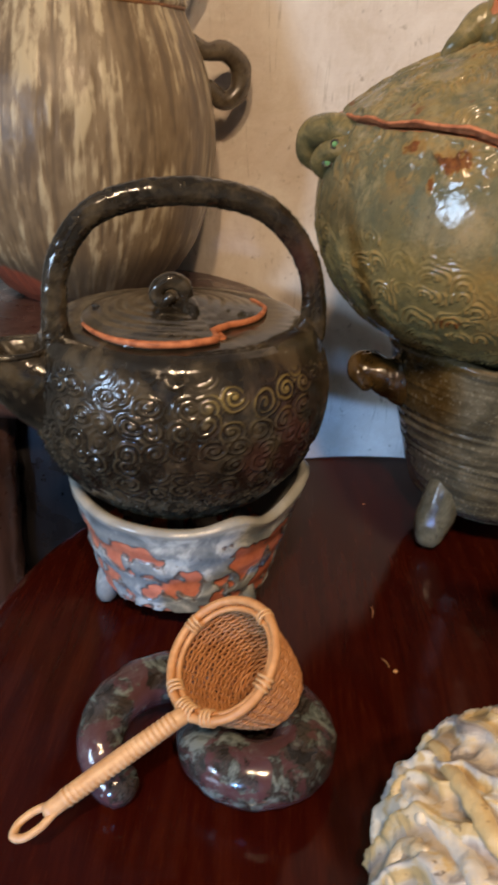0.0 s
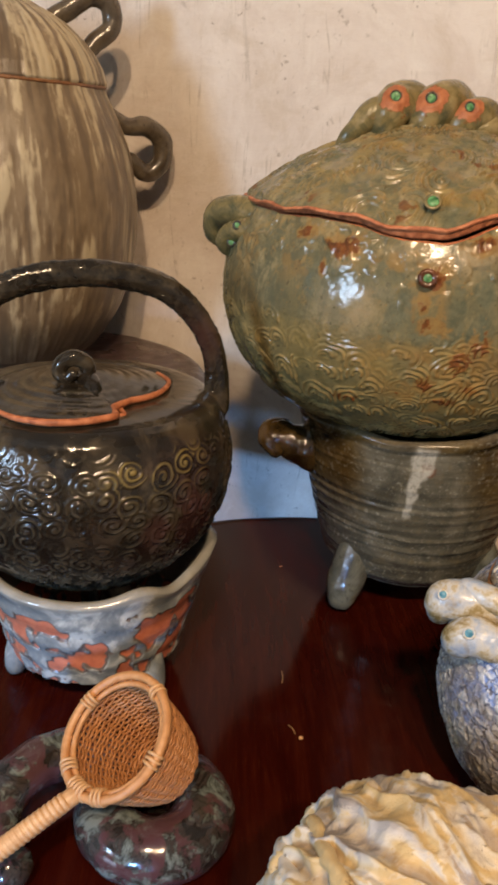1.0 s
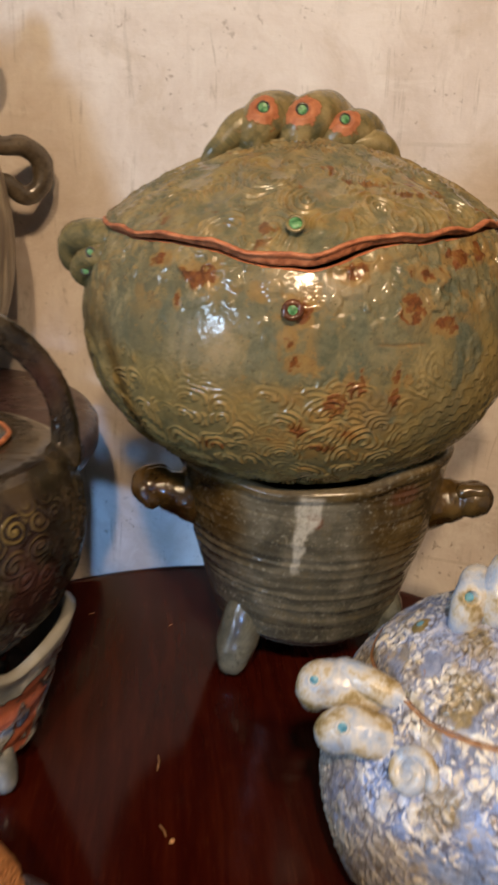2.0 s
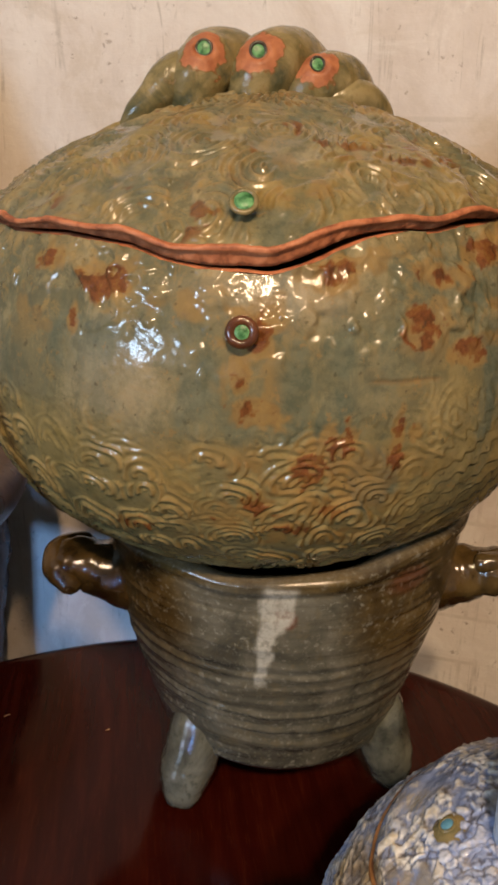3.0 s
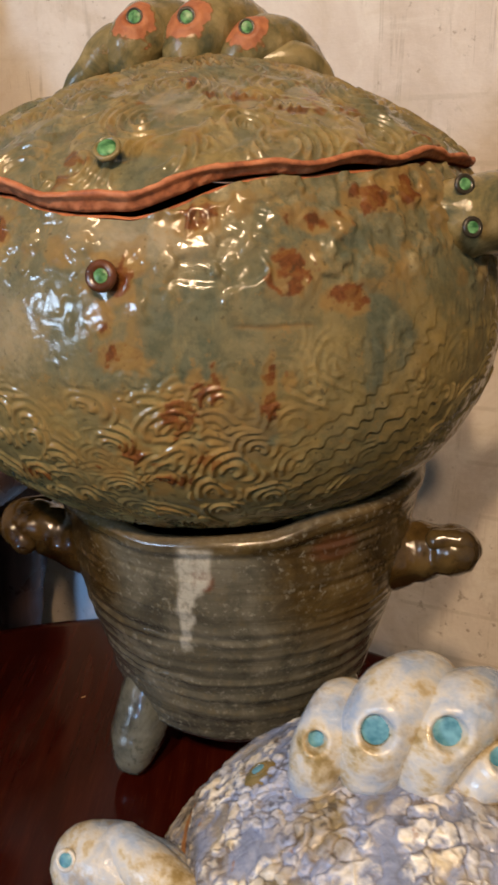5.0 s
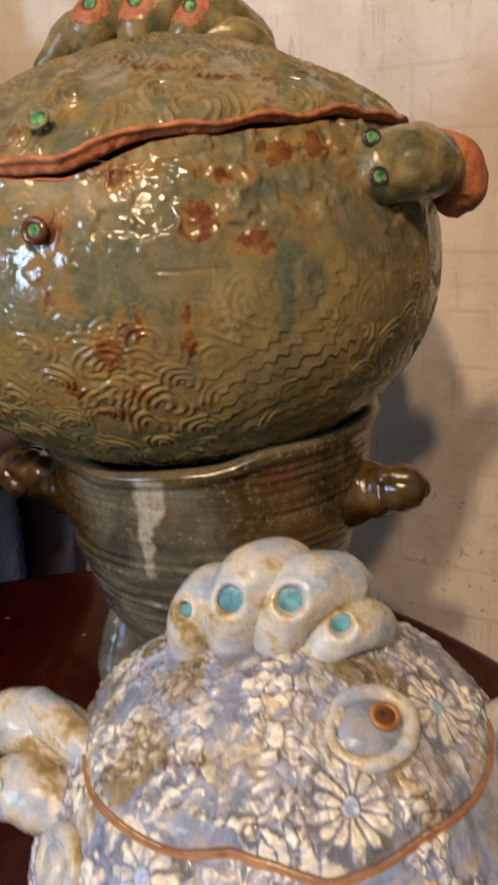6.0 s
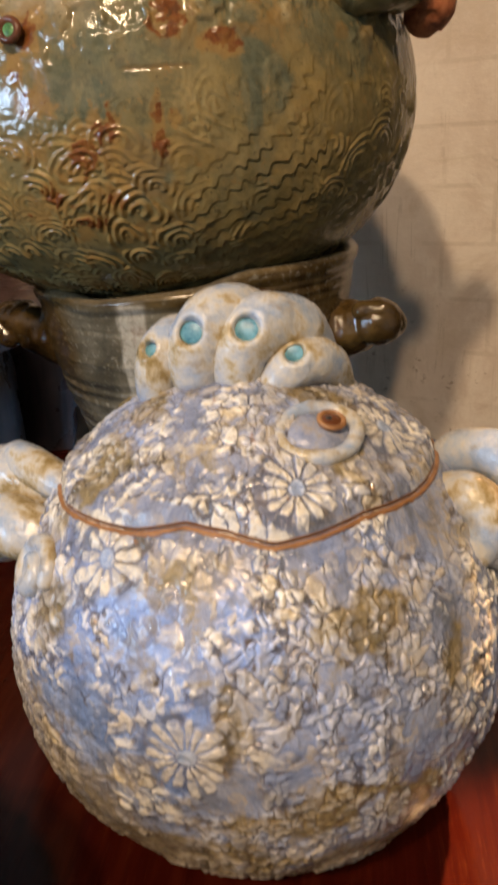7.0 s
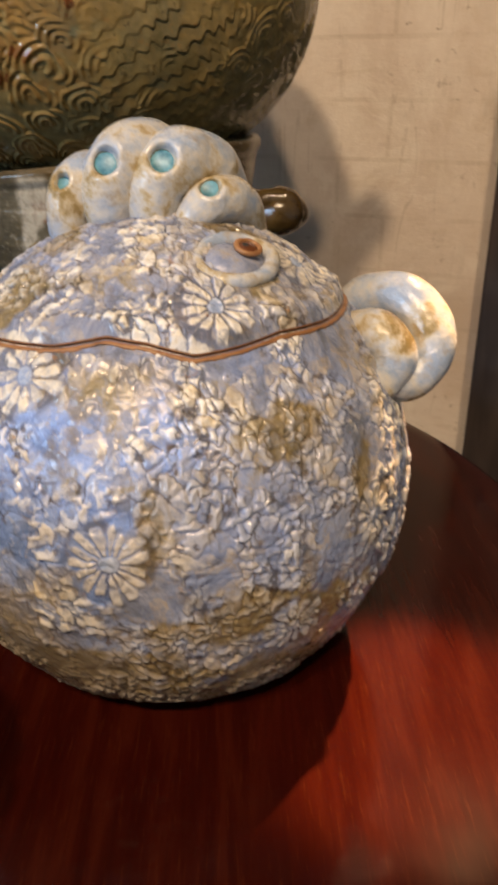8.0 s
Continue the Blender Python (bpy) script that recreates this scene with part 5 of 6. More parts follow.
def build_tureen():
    tur = empty_at("lidded_tureen", (TUX, TUY, 0.165))
    tagged(tur, "large round olive green glazed tureen with a wavy lid", "tureen")
    deg = np.concatenate([np.linspace(-195, 5, 860, endpoint=False), np.linspace(5, 165, 130, endpoint=False)])
    th = np.radians(deg)
    seam = np.interp(np.where(deg < -182, deg + 360, deg), SEAM_DEG, SEAM_Z)
    seam = np.convolve(np.pad(seam, 7, mode="wrap"), np.hanning(17)[1:-1] / np.hanning(17).sum(), mode="valid")
    seam = seam + 0.0016 * (vnoise(np.stack([th * 9, 0 * th, 0 * th], -1), 1.0, 3) - 0.5)
    lat0 = -1.45
    v = np.linspace(0, 1, 360)
    Vv, TH = np.meshgrid(v, th, indexing="ij")
    latS = np.arcsin(np.clip((seam - TUZ) / TUB, -1, 1))
    LAT = lat0 + (latS[None, :] - lat0) * Vv
    Z, R = TUZ + np.where(LAT < 0, TUL, TUB) * np.sin(LAT), TUA * np.cos(LAT) ** np.where(LAT < 0, 0.7, 1.0)
    P = np.stack([R * np.cos(TH), R * np.sin(TH), Z], -1)
    DEG = np.degrees(TH)
    DEG = np.where(DEG < -180, DEG + 360, DEG)
    s = TH * TUA
    arc = LAT * 0.142
    w = fbm(P, 26, 4)
    sw, aw = s + 0.022 * (fbm(P, 30, 6) - 0.5), arc + 0.022 * (fbm(P, 27, 7) - 0.5)
    d, lx, ly, rnd = cells(sw, aw, 0.0235, 37, 0.95)
    fans = (0.5 + 0.5 * np.cos((d + 0.0012 * rnd) * 2 * np.pi / (0.0040 + 0.0016 * rnd))) * smooth(-0.75, -0.25, ly / (d + 1e-4)) * smooth(0.019, 0.013, d)
    fans = np.maximum(fans, 0.7 * waves(sw, aw, 0.014) * smooth(0.5, 0.62, fbm(P, 38, 29)))
    fans = fans * (0.25 + 0.75 * smooth(0.32, 0.56, fbm(P, 60, 19))) + 0.35 * (fbm(P, 120, 23) - 0.4)
    along, across = sw * 0.80 + aw * 0.60, aw * 0.80 - sw * 0.60
    zig = 0.0040 * (0.5 + 0.5 * np.cos(along / 0.0092 * 2 * np.pi)) * (0.5 + fbm(P, 45, 144))
    step = np.mod(across + zig + 0.009 * (fbm(P, 35, 44) - 0.5) + 0.002 * (fbm(P, 160, 45) - 0.5), 0.0120) / 0.0120
    chev = 0.62 * smooth(0.0, 0.14, step) * (1 - step) ** 0.9 * (0.45 + 0.7 * smooth(0.36, 0.56, fbm(P, 75, 64)))
    right = smooth(-84, -66, DEG) * smooth(60, 20, DEG)
    pat = fans * (1 - right) + np.maximum(0.75 * fans * smooth(0.50, 0.58, w), chev * smooth(0.60, 0.52, w)) * right
    low = smooth(0.294, 0.272, Z + 0.022 * (w - 0.5)) * (1 - 0.8 * right) + smooth(0.325, 0.285, Z + 0.03 * (w - 0.5)) * 0.8 * right
    worm = smooth(0.11, 0.02, np.abs(fbm(P, 62, 8) - 0.5)) * smooth(0.38, 0.54, fbm(P, 36, 78))
    belt = smooth(0.308, 0.332, Z + 0.020 * (fbm(P, 30, 12) - 0.5)) * smooth(-175, -150, np.where(DEG > 90, DEG - 360, DEG)) * smooth(5, -20, DEG)
    pebble = np.clip((fbm(P, 100, 9) - 0.44) * 4, 0, 1)
    spray = worm * smooth(0.54, 0.64, fbm(P, 28, 55))
    rel = np.clip(pat * low + belt * np.maximum(worm, 0.75 * pebble) + 0.8 * spray * (1 - low), 0, 1)
    rust, green, pale = np.zeros_like(Z), np.zeros_like(Z), np.zeros_like(Z)
    for a, z, wa, wz in ((-123, .339, 5, .007), (-127.2, .3255, 1.6, .009), (-101.7, .307, 1.8, .010), (-99, .293, 5, .007), (-75, .325, 4.0, .011), (-66.6, .316, 4.0, .008),
                         (-91.5, .268, 2.0, .012), (-88.5, .277, 1.6, .012), (-85.8, .280, 1.5, .012), (-78, .279, 1.5, .014), (-75.5, .283, 1.6, .006), (-98, .250, 3.5, .007), (-93.5, .234, 4.5, .005), (-104, .238, 3, .005), (-87, .247, 3, .008), (-120, .230, 4, .006),
                         (-51, .356, 5, .008), (-60, .353, 5, .006), (-36, .345, 4, .008), (-100, .325, 4, .010), (-88, .345, 3, .006), (-136, .345, 4, .006), (-70, .345, 5, .006)):
        rust = np.maximum(rust, np.exp(-((DEG - a) / wa) ** 2 - ((Z - z) / wz) ** 2))
    warped = P + 0.012 * np.stack([fbm(P, 70, 146 + k) - 0.5 for k in range(3)], -1)
    rag = fbm(warped, 105, 46, 4) - 0.5
    halo = smooth(0.25, 0.55, rust + 1.5 * rag + 0.25 * (rel - 0.3)) * smooth(0.04, 0.20, rust)
    halo = np.maximum(halo, 0.7 * smooth(0.60, 0.68, fbm(P, 70, 47)) * smooth(0.30, 0.33, Z))
    column = smooth(5.5, 3.0, np.abs(DEG + 100 + 4 * (fbm(P, 60, 150) - 0.5))) * smooth(0.284, 0.292, Z) * smooth(0.322, 0.312, Z)
    halo = np.maximum(halo, 0.75 * column * smooth(0.40, 0.56, fbm(warped, 90, 151, 4)))
    warm_zone = np.exp(-((DEG + 93) / 20) ** 2) * smooth(0.286, 0.268, Z)
    halo = np.maximum(halo, warm_zone * smooth(0.46, 0.58, fbm(warped, 80, 49, 4)))
    rust = smooth(0.72, 0.88, rust * 1.05 + 2.2 * (fbm(warped, 150, 48, 4) - 0.5) + 0.9 * rag + 0.45 * (rel - 0.35)) * smooth(0.12, 0.35, rust)
    for a, z, wa, wz in ((-107, .296, 3.2, .022), (-93.5, .298, 2.6, .020), (-98, .283, 6, .006), (-88, .285, 3, .020), (-127, .314, 6, .014), (-82, .313, 6, .012), (-67, .342, 6, .012), (-112, .320, 6, .014), (-81, .265, 4, .02), (-40, .315, 7, .02), (-60, .30, 5, .02)):
        green = np.maximum(green, np.exp(-((DEG - a) / wa) ** 2 - ((Z - z) / wz) ** 2))
    green = np.clip(1.0 * smooth(0.22, 0.56, green + 1.1 * (fbm(warped, 70, 66, 4) - 0.5)) + 0.40 * smooth(0.52, 0.66, fbm(warped * np.array([1, 1, 0.45]), 38, 67, 4)) * smooth(-128, -112, np.where(DEG > 90, DEG - 360, DEG)), 0, 1)
    pale = 0.9 * np.exp(-((DEG + 97) / 11) ** 2 - ((Z - 0.338) / 0.010) ** 2) + 0.5 * np.exp(-((DEG + 118) / 9) ** 2 - ((Z - 0.300) / 0.02) ** 2)
    crack = np.exp(-((Z - 0.305 - 0.0012 * (fbm(P, 90, 88) - 0.5)) / 0.0009) ** 2) * smooth(-84, -82, DEG) * smooth(-71, -73, DEG)
    halo, rust = np.maximum(halo, 0.35 * crack), np.maximum(rust, 0.25 * crack)
    push = (0.0014 + 0.0008 * belt) * rel - 0.0006 * crack + 0.0010 * (fbm(P, 80, 93, 4) - 0.5) + 0.0030 * (fbm(P, 14, 2) - 0.5)
    body = part("body", revolve("body", TUX, TUY, th, Z, R, push, {"relief": rel * (0.55 + 0.45 * low), "rust": rust, "halo": halo, "green": green, "pale": np.clip(pale, 0, 1), "honey": np.clip(np.maximum(low, right * smooth(0.335, 0.300, Z)), 0, 1)}), CELADON, tur)

    def edge_at(z, dr):
        r = TUA * np.sqrt(np.clip(1 - ((z - TUZ) / TUB) ** 2, 0, 1)) + dr
        return np.stack([TUX + r * np.cos(th), TUY + r * np.sin(th), z], -1)
    rim = [edge_at(seam, -0.0002), edge_at(seam + 0.0010, -0.0012), edge_at(seam + 0.0008, -0.006), edge_at(seam - 0.004, -0.012), edge_at(seam - 0.03, -0.012)]
    part("rim", sheet("rim", np.array(rim)), TERRA, body, "bare orange clay rim")
    # lid
    gap = 0.0012 + 0.0030 * np.exp(-((deg + 90) / 11) ** 2) + 0.0026 * np.exp(-((deg + 62) / 7) ** 2) + 0.0022 * np.exp(-((deg + 44) / 5) ** 2) + 0.0012 * np.exp(-((deg + 130) / 25) ** 2)
    cut = 0.0030 + 0.0036 * np.exp(-((deg + 99) / 20) ** 2) + 0.0006 * np.sin(np.radians(deg) * 23)
    z0 = seam + gap
    v = np.linspace(0, 1, 210)
    Vv, TH = np.meshgrid(v, th, indexing="ij")
    ztop = 0.4255
    r0 = TUA * np.sqrt(np.clip(1 - ((seam - TUZ) / TUB) ** 2, 0, 1)) + 0.0015
    first = 0.9 * latS
    LAT = first[None, :] + (np.pi / 2 - first)[None, :] * Vv
    rise = (np.sin(LAT) - np.sin(first)[None, :]) / (1 - np.sin(first))[None, :]
    Z = (z0 + cut)[None, :] + (ztop - z0 - cut)[None, :] * rise
    R = r0[None, :] * (np.cos(LAT) / np.cos(first)[None, :]) ** 1.38
    P = np.stack([R * np.cos(TH), R * np.sin(TH), Z], -1)
    px, py = P[..., 0] + 0.012 * (fbm(P, 24, 3) - 0.5), P[..., 1] + 0.012 * (fbm(P, 24, 5) - 0.5)
    d, lx, ly, rnd = cells(px, py * 1.05, 0.030, 5, 0.9)
    turn = np.arctan2(ly, lx) + 6.28 * rnd
    swirl = (0.5 + 0.5 * np.cos(d * 2 * np.pi / 0.0044 + turn)) ** 1.3 * smooth(-0.9, -0.2, np.cos(turn * 1.0 + 2.0))
    swirl = swirl * smooth(0.30, 0.46, fbm(P, 48, 9)) + 0.5 * smooth(0.10, 0.02, np.abs(fbm(P, 66, 18) - 0.5)) * smooth(0.5, 0.6, fbm(P, 30, 28))
    fine = fbm(P, 130, 4)
    rel = np.clip(0.85 * swirl + 0.5 * (fine - 0.4), 0, 1) * smooth(0.0, 0.04, Vv)
    DEG = np.degrees(TH)
    halo = 0.8 * smooth(0.56, 0.66, fbm(P, 80, 33, 4)) * smooth(0.42, 0.56, fbm(P, 26, 34))
    spots = smooth(0.62, 0.70, fbm(P, 105, 35)) * smooth(0.46, 0.60, fbm(P, 30, 36)) * 0.85
    green = smooth(0.50, 0.64, fbm(P, 30, 41, 4)) * 0.75
    push = 0.0022 * rel + 0.0008 * (fbm(P, 75, 94) - 0.5) + 0.0030 * (fbm(P, 13, 8) - 0.5)
    lid = part("lid", revolve("lid", TUX, TUY, th, Z, R, push, {"relief": rel * 0.8, "rust": spots, "halo": halo, "green": green, "pale": rel * 0, "honey": 0.8 * smooth(0.46, 0.60, fbm(P, 22, 71, 3))}), CELADON, tur, "domed olive lid with swirling relief")
    tooth = 0.0020 * (vnoise(np.stack([deg, 0 * deg, 0 * deg], -1), 2.3, 5) - 0.5) + 0.0008 * (vnoise(np.stack([deg, 0 * deg, 0 * deg], -1), 0.8, 3) - 0.5)
    zz = z0 + cut

    def lip(dr, z):
        return np.stack([TUX + (r0 + dr) * np.cos(th), TUY + (r0 + dr) * np.sin(th), z], -1)
    wob = 0.0036 * (fbm(np.stack([deg, 0 * deg, 0 * deg], -1), 0.30, 8) - 0.5)
    rows = [lip(-0.014, z0 + 0.001), lip(-0.0016 + tooth, z0), lip(-0.0008 + 0.9 * np.roll(tooth, 3), z0 + 0.25 * cut), lip(-0.0002 + 0.7 * np.roll(tooth, 6), z0 + 0.5 * cut), lip(0.0004 + 0.4 * np.roll(tooth, 9), z0 + 0.75 * cut), lip(0.0016, zz - 0.0010), lip(0.0022, zz + 0.0002 + wob), lip(0.0014, zz + 0.0013 + wob), lip(-0.002, zz + 0.0015)]
    part("cut_edge", sheet("cut_edge", np.array(rows), True), TERRA, lid, "bare orange cut edge of the lid")
    # rolled crest on the lid
    coils = (([(0.1888, 0.7130, 0.4184), (0.1915, 0.7130, 0.4281), (0.1983, 0.7183, 0.4361), (0.2110, 0.7320, 0.4397), (0.2247, 0.7489, 0.4335), (0.2331, 0.7616, 0.4175)], 0.0168),
             ([(0.2189, 0.7109, 0.4184), (0.2231, 0.7109, 0.4290), (0.2321, 0.7162, 0.4379), (0.2458, 0.7299, 0.4401), (0.2595, 0.7468, 0.4326), (0.2680, 0.7595, 0.4157)], 0.0175),
             ([(0.2453, 0.7088, 0.4193), (0.2521, 0.7088, 0.4264), (0.2616, 0.7130, 0.4308), (0.2732, 0.7236, 0.4299), (0.2838, 0.7384, 0.4228), (0.2901, 0.7510, 0.4095)], 0.0145))
    for k, (pts, rr) in enumerate(coils):
        me = tube("crest_coil", pts, [rr * 0.78, rr * 0.95, rr * 1.03, rr * 1.0, rr * 0.9, rr * 0.7], 150, 96, rough=0.0012, seed=k)
        n = Vector((-0.16 + 0.12 * k, -0.97, 0.18)).normalized()
        q = on_surface(me, ((0.1940, 0.706, 0.442), (0.2212, 0.701, 0.442), (0.2528, 0.696, 0.438))[k], n)
        sz = (0.0037, 0.0038, 0.0034)[k]
        pit(me, q, n, sz * 1.1, 0.0034, k, sz * 3.3)
        part("crest_coil", me, OLIVE_COIL, lid, "fat rolled olive coil with a bare orange patch")
        gem("gem", q - n * 0.0026, n, sz * 0.98, GREEN, lid, SOCKET, "green glass inset", 0.22, 0.15)
    for pts, rr in (([(0.192, 0.718, 0.432), (0.180, 0.716, 0.429), (0.170, 0.714, 0.4205), (0.160, 0.713, 0.4115), (0.153, 0.713, 0.405)], [0.0130, 0.0125, 0.0100, 0.0070, 0.003]),
                    ([(0.256, 0.706, 0.418), (0.272, 0.709, 0.4230), (0.283, 0.713, 0.4205), (0.293, 0.718, 0.4130), (0.301, 0.722, 0.404)], [0.0075, 0.0100, 0.0105, 0.0085, 0.004])):
        part("crest_tail", tube("crest_tail", pts, rr, 30, 20, rough=0.001), OLIVE_COIL, lid)
    gem("gem", (0.2003, 0.5748, 0.3725), (-0.15, -0.80, 0.58), 0.0044, GREEN, lid, OLIVE_COIL, "green glass inset", 0.26)
    gem("gem", (0.1988, 0.5580, 0.3246), (-0.17, -0.95, 0.25), 0.0042, GREEN, body, RUSTEYE, "green glass inset in a rust brown ring", 0.5)
    # ears
    c1 = tube("c", [(0.090, 0.690, 0.349), (0.073, 0.703, 0.351), (0.059, 0.720, 0.346), (0.057, 0.732, 0.332), (0.068, 0.736, 0.322)], [0.0125, 0.0120, 0.0120, 0.0115, 0.010], 44, 24, rough=0.001)
    c2 = tube("c", [(0.086, 0.680, 0.339), (0.072, 0.691, 0.335), (0.065, 0.702, 0.326), (0.074, 0.706, 0.318)], [0.0100, 0.0095, 0.0095, 0.009], 36, 22, rough=0.001)
    ear = part("ear", join("ear", [c1, c2]), OLIVE_COIL, tur, "rolled olive clay ear")
    for p in ((0.0760, 0.690, 0.340), (0.0710, 0.695, 0.326)):
        gem("gem", on_surface(ear.data, p, (-0.25, -0.96, 0.1)) + Vector((0.0003, 0.0012, 0)), (-0.25, -0.96, 0.1), 0.0026, GREEN, ear, None, "small green glass inset")
    e1 = tube("ear", [(0.338, 0.634, 0.340), (0.356, 0.630, 0.344), (0.374, 0.634, 0.347), (0.386, 0.645, 0.345)], [0.0200, 0.0195, 0.0190, 0.0165], 60, 48, rough=0.0020)
    pts = [on_surface(e1, p, (0.25, -0.93, 0.25)) for p in ((0.3480, 0.630, 0.3560), (0.3505, 0.625, 0.3370))]
    ear = part("ear", e1, OLIVE_COIL, tur, "thick rolled olive clay ear")
    part("ear_end", tube("ear_end", [(0.382, 0.652, 0.352), (0.396, 0.659, 0.346), (0.402, 0.663, 0.334), (0.398, 0.664, 0.327)], [0.013, 0.0160, 0.0150, 0.011], 36, 26, rough=0.0014), TERRA, ear, "bare orange clay end of the ear")
    for p in pts:
        gem("gem", p + Vector((0, -0.001, 0)), (0.25, -0.93, 0.25), 0.0034, GREEN, ear, None, "small green glass inset")


build_tureen()

# ---- blue pot ----
PX, PY, PZ, PA, PB = 0.3155, 0.446, 0.084, 0.1012, 0.1024
PSEAM_DEG = [-180, -160, -147, -127, -115, -101, -90, -78, -67, -53, -32, -2, 40, 90, 140, 164, 180]
PSEAM_Z = [.1515, .1540, .1530, .1545, .1555, .1590, .1575, .1540, .1550, .1570, .1560, .1570, .1560, .1540, .1510, .1490, .1515]


def daisy(Pw, centre, size, petals, twist):
    """Petal mask, centre and field of a pressed daisy at a place on the pot."""
    c = np.array(centre)
    n = (c - np.array([PX, PY, PZ]))
    n /= np.linalg.norm(n)
    x = np.cross((0, 0, 1.0), n)
    x /= np.linalg.norm(x)
    y = np.cross(n, x)
    d = Pw - c
    a, b = d @ x, d @ y
    near = np.abs(d @ n) < size
    q = np.hypot(a, b) / size
    turn = (np.arctan2(b, a) + twist) / (2 * np.pi) * petals
    k = np.floor(turn)
    off = np.abs(turn - k - 0.5) * 2
    own = _hash(k % petals + 3, 0 * k, 0 * k, 17 + int(100 * twist))
    reach = 0.78 + 0.30 * own
    half = 0.88 * np.clip(1 - ((q / reach - 0.62) / 0.46) ** 2, 0, 1) ** 0.5
    mask = smooth(half + 0.06, half - 0.30, off) * smooth(0.20, 0.28, q) * smooth(reach + 0.02, reach - 0.08, q) * near
    core = smooth(0.24, 0.17, q) * near
    return mask, core, smooth(1.12, 0.95, q) * near


def on_pot(deg, z, dr=0.0):
    r = (PA + dr) * math.sqrt(max(0.0, 1 - ((z - PZ) / PB) ** 2))
    return (PX + r * math.cos(radians(deg)), PY + r * math.sin(radians(deg)), z)


def grains(s, z, size, seed, aspect):
    """Close-set oval lumps of random lie: height, distance to the next lump, a random number each."""
    gi, gj = np.floor(s / size), np.floor(z / size)
    d1, d2, rnd = np.full(s.shape, 9.0), np.full(s.shape, 9.0), np.zeros(s.shape)
    zero = np.zeros_like(gi)
    for di in (-1, 0, 1):
        for dj in (-1, 0, 1):
            ci, cj = gi + di + 700, gj + dj + 700
            x = s - (ci - 700 + 0.5 + 0.8 * (_hash(ci, cj, zero, seed) - 0.5)) * size
            y = z - (cj - 700 + 0.5 + 0.8 * (_hash(ci, cj, zero, seed + 5) - 0.5)) * size
            a = np.pi * _hash(ci, cj, zero, seed + 11)
            u, w = x * np.cos(a) + y * np.sin(a), y * np.cos(a) - x * np.sin(a)
            w = w + 0.25 * u * u / size
            d = np.hypot(u / aspect ** 0.5, w * aspect ** 0.5) / size
            near = d < d1
            d2 = np.where(near, d1, np.minimum(d2, d))
            rnd = np.where(near, _hash(ci, cj, zero, seed + 9), rnd)
            d1 = np.where(near, d, d1)
    return np.clip(1 - d1, 0, 1), d2 - d1, rnd


def spots(DEG, Z, P, places, seed):
    """Ragged glaze patches round given angles and heights."""
    out = np.zeros_like(Z)
    for a, z, wa, wz in places:
        out = np.maximum(out, np.exp(-((DEG - a) / wa) ** 2 - ((Z - z) / wz) ** 2))
    return smooth(0.32, 0.72, out + 1.5 * (fbm(P, 120, seed, 4) - 0.5)) * smooth(0.05, 0.25, out)


DAISIES = [(-69.3, .166, .0140, 13, 0.7), (-119.9, .147, .0145, 11, 0.8), (-97.2, .095, .0150, 15, 0.65), (-18, .171, .014, 12, 0.9), (-61, .060, .013, 12, 0.25), (-40, .093, .012, 12, 0.5)]


BLUES = ((-113, .127, 17, .022), (-123, .108, 19, .030), (-104, .104, 11, .022), (-87, .135, 8, .014), (-150, .10, 20, .03))
OLIVES = ((-134, .124, 6, .015), (-89, .104, 3.6, .013), (-60, .131, 9, .011), (-43, .109, 4.5, .015), (-74, .070, 15, .013), (-56, .066, 12, .010), (-96, .045, 20, .014), (-138, .166, 14, .009), (-32, .181, 22, .006), (-46, .171, 9, .004), (-150, .18, 20, .006))


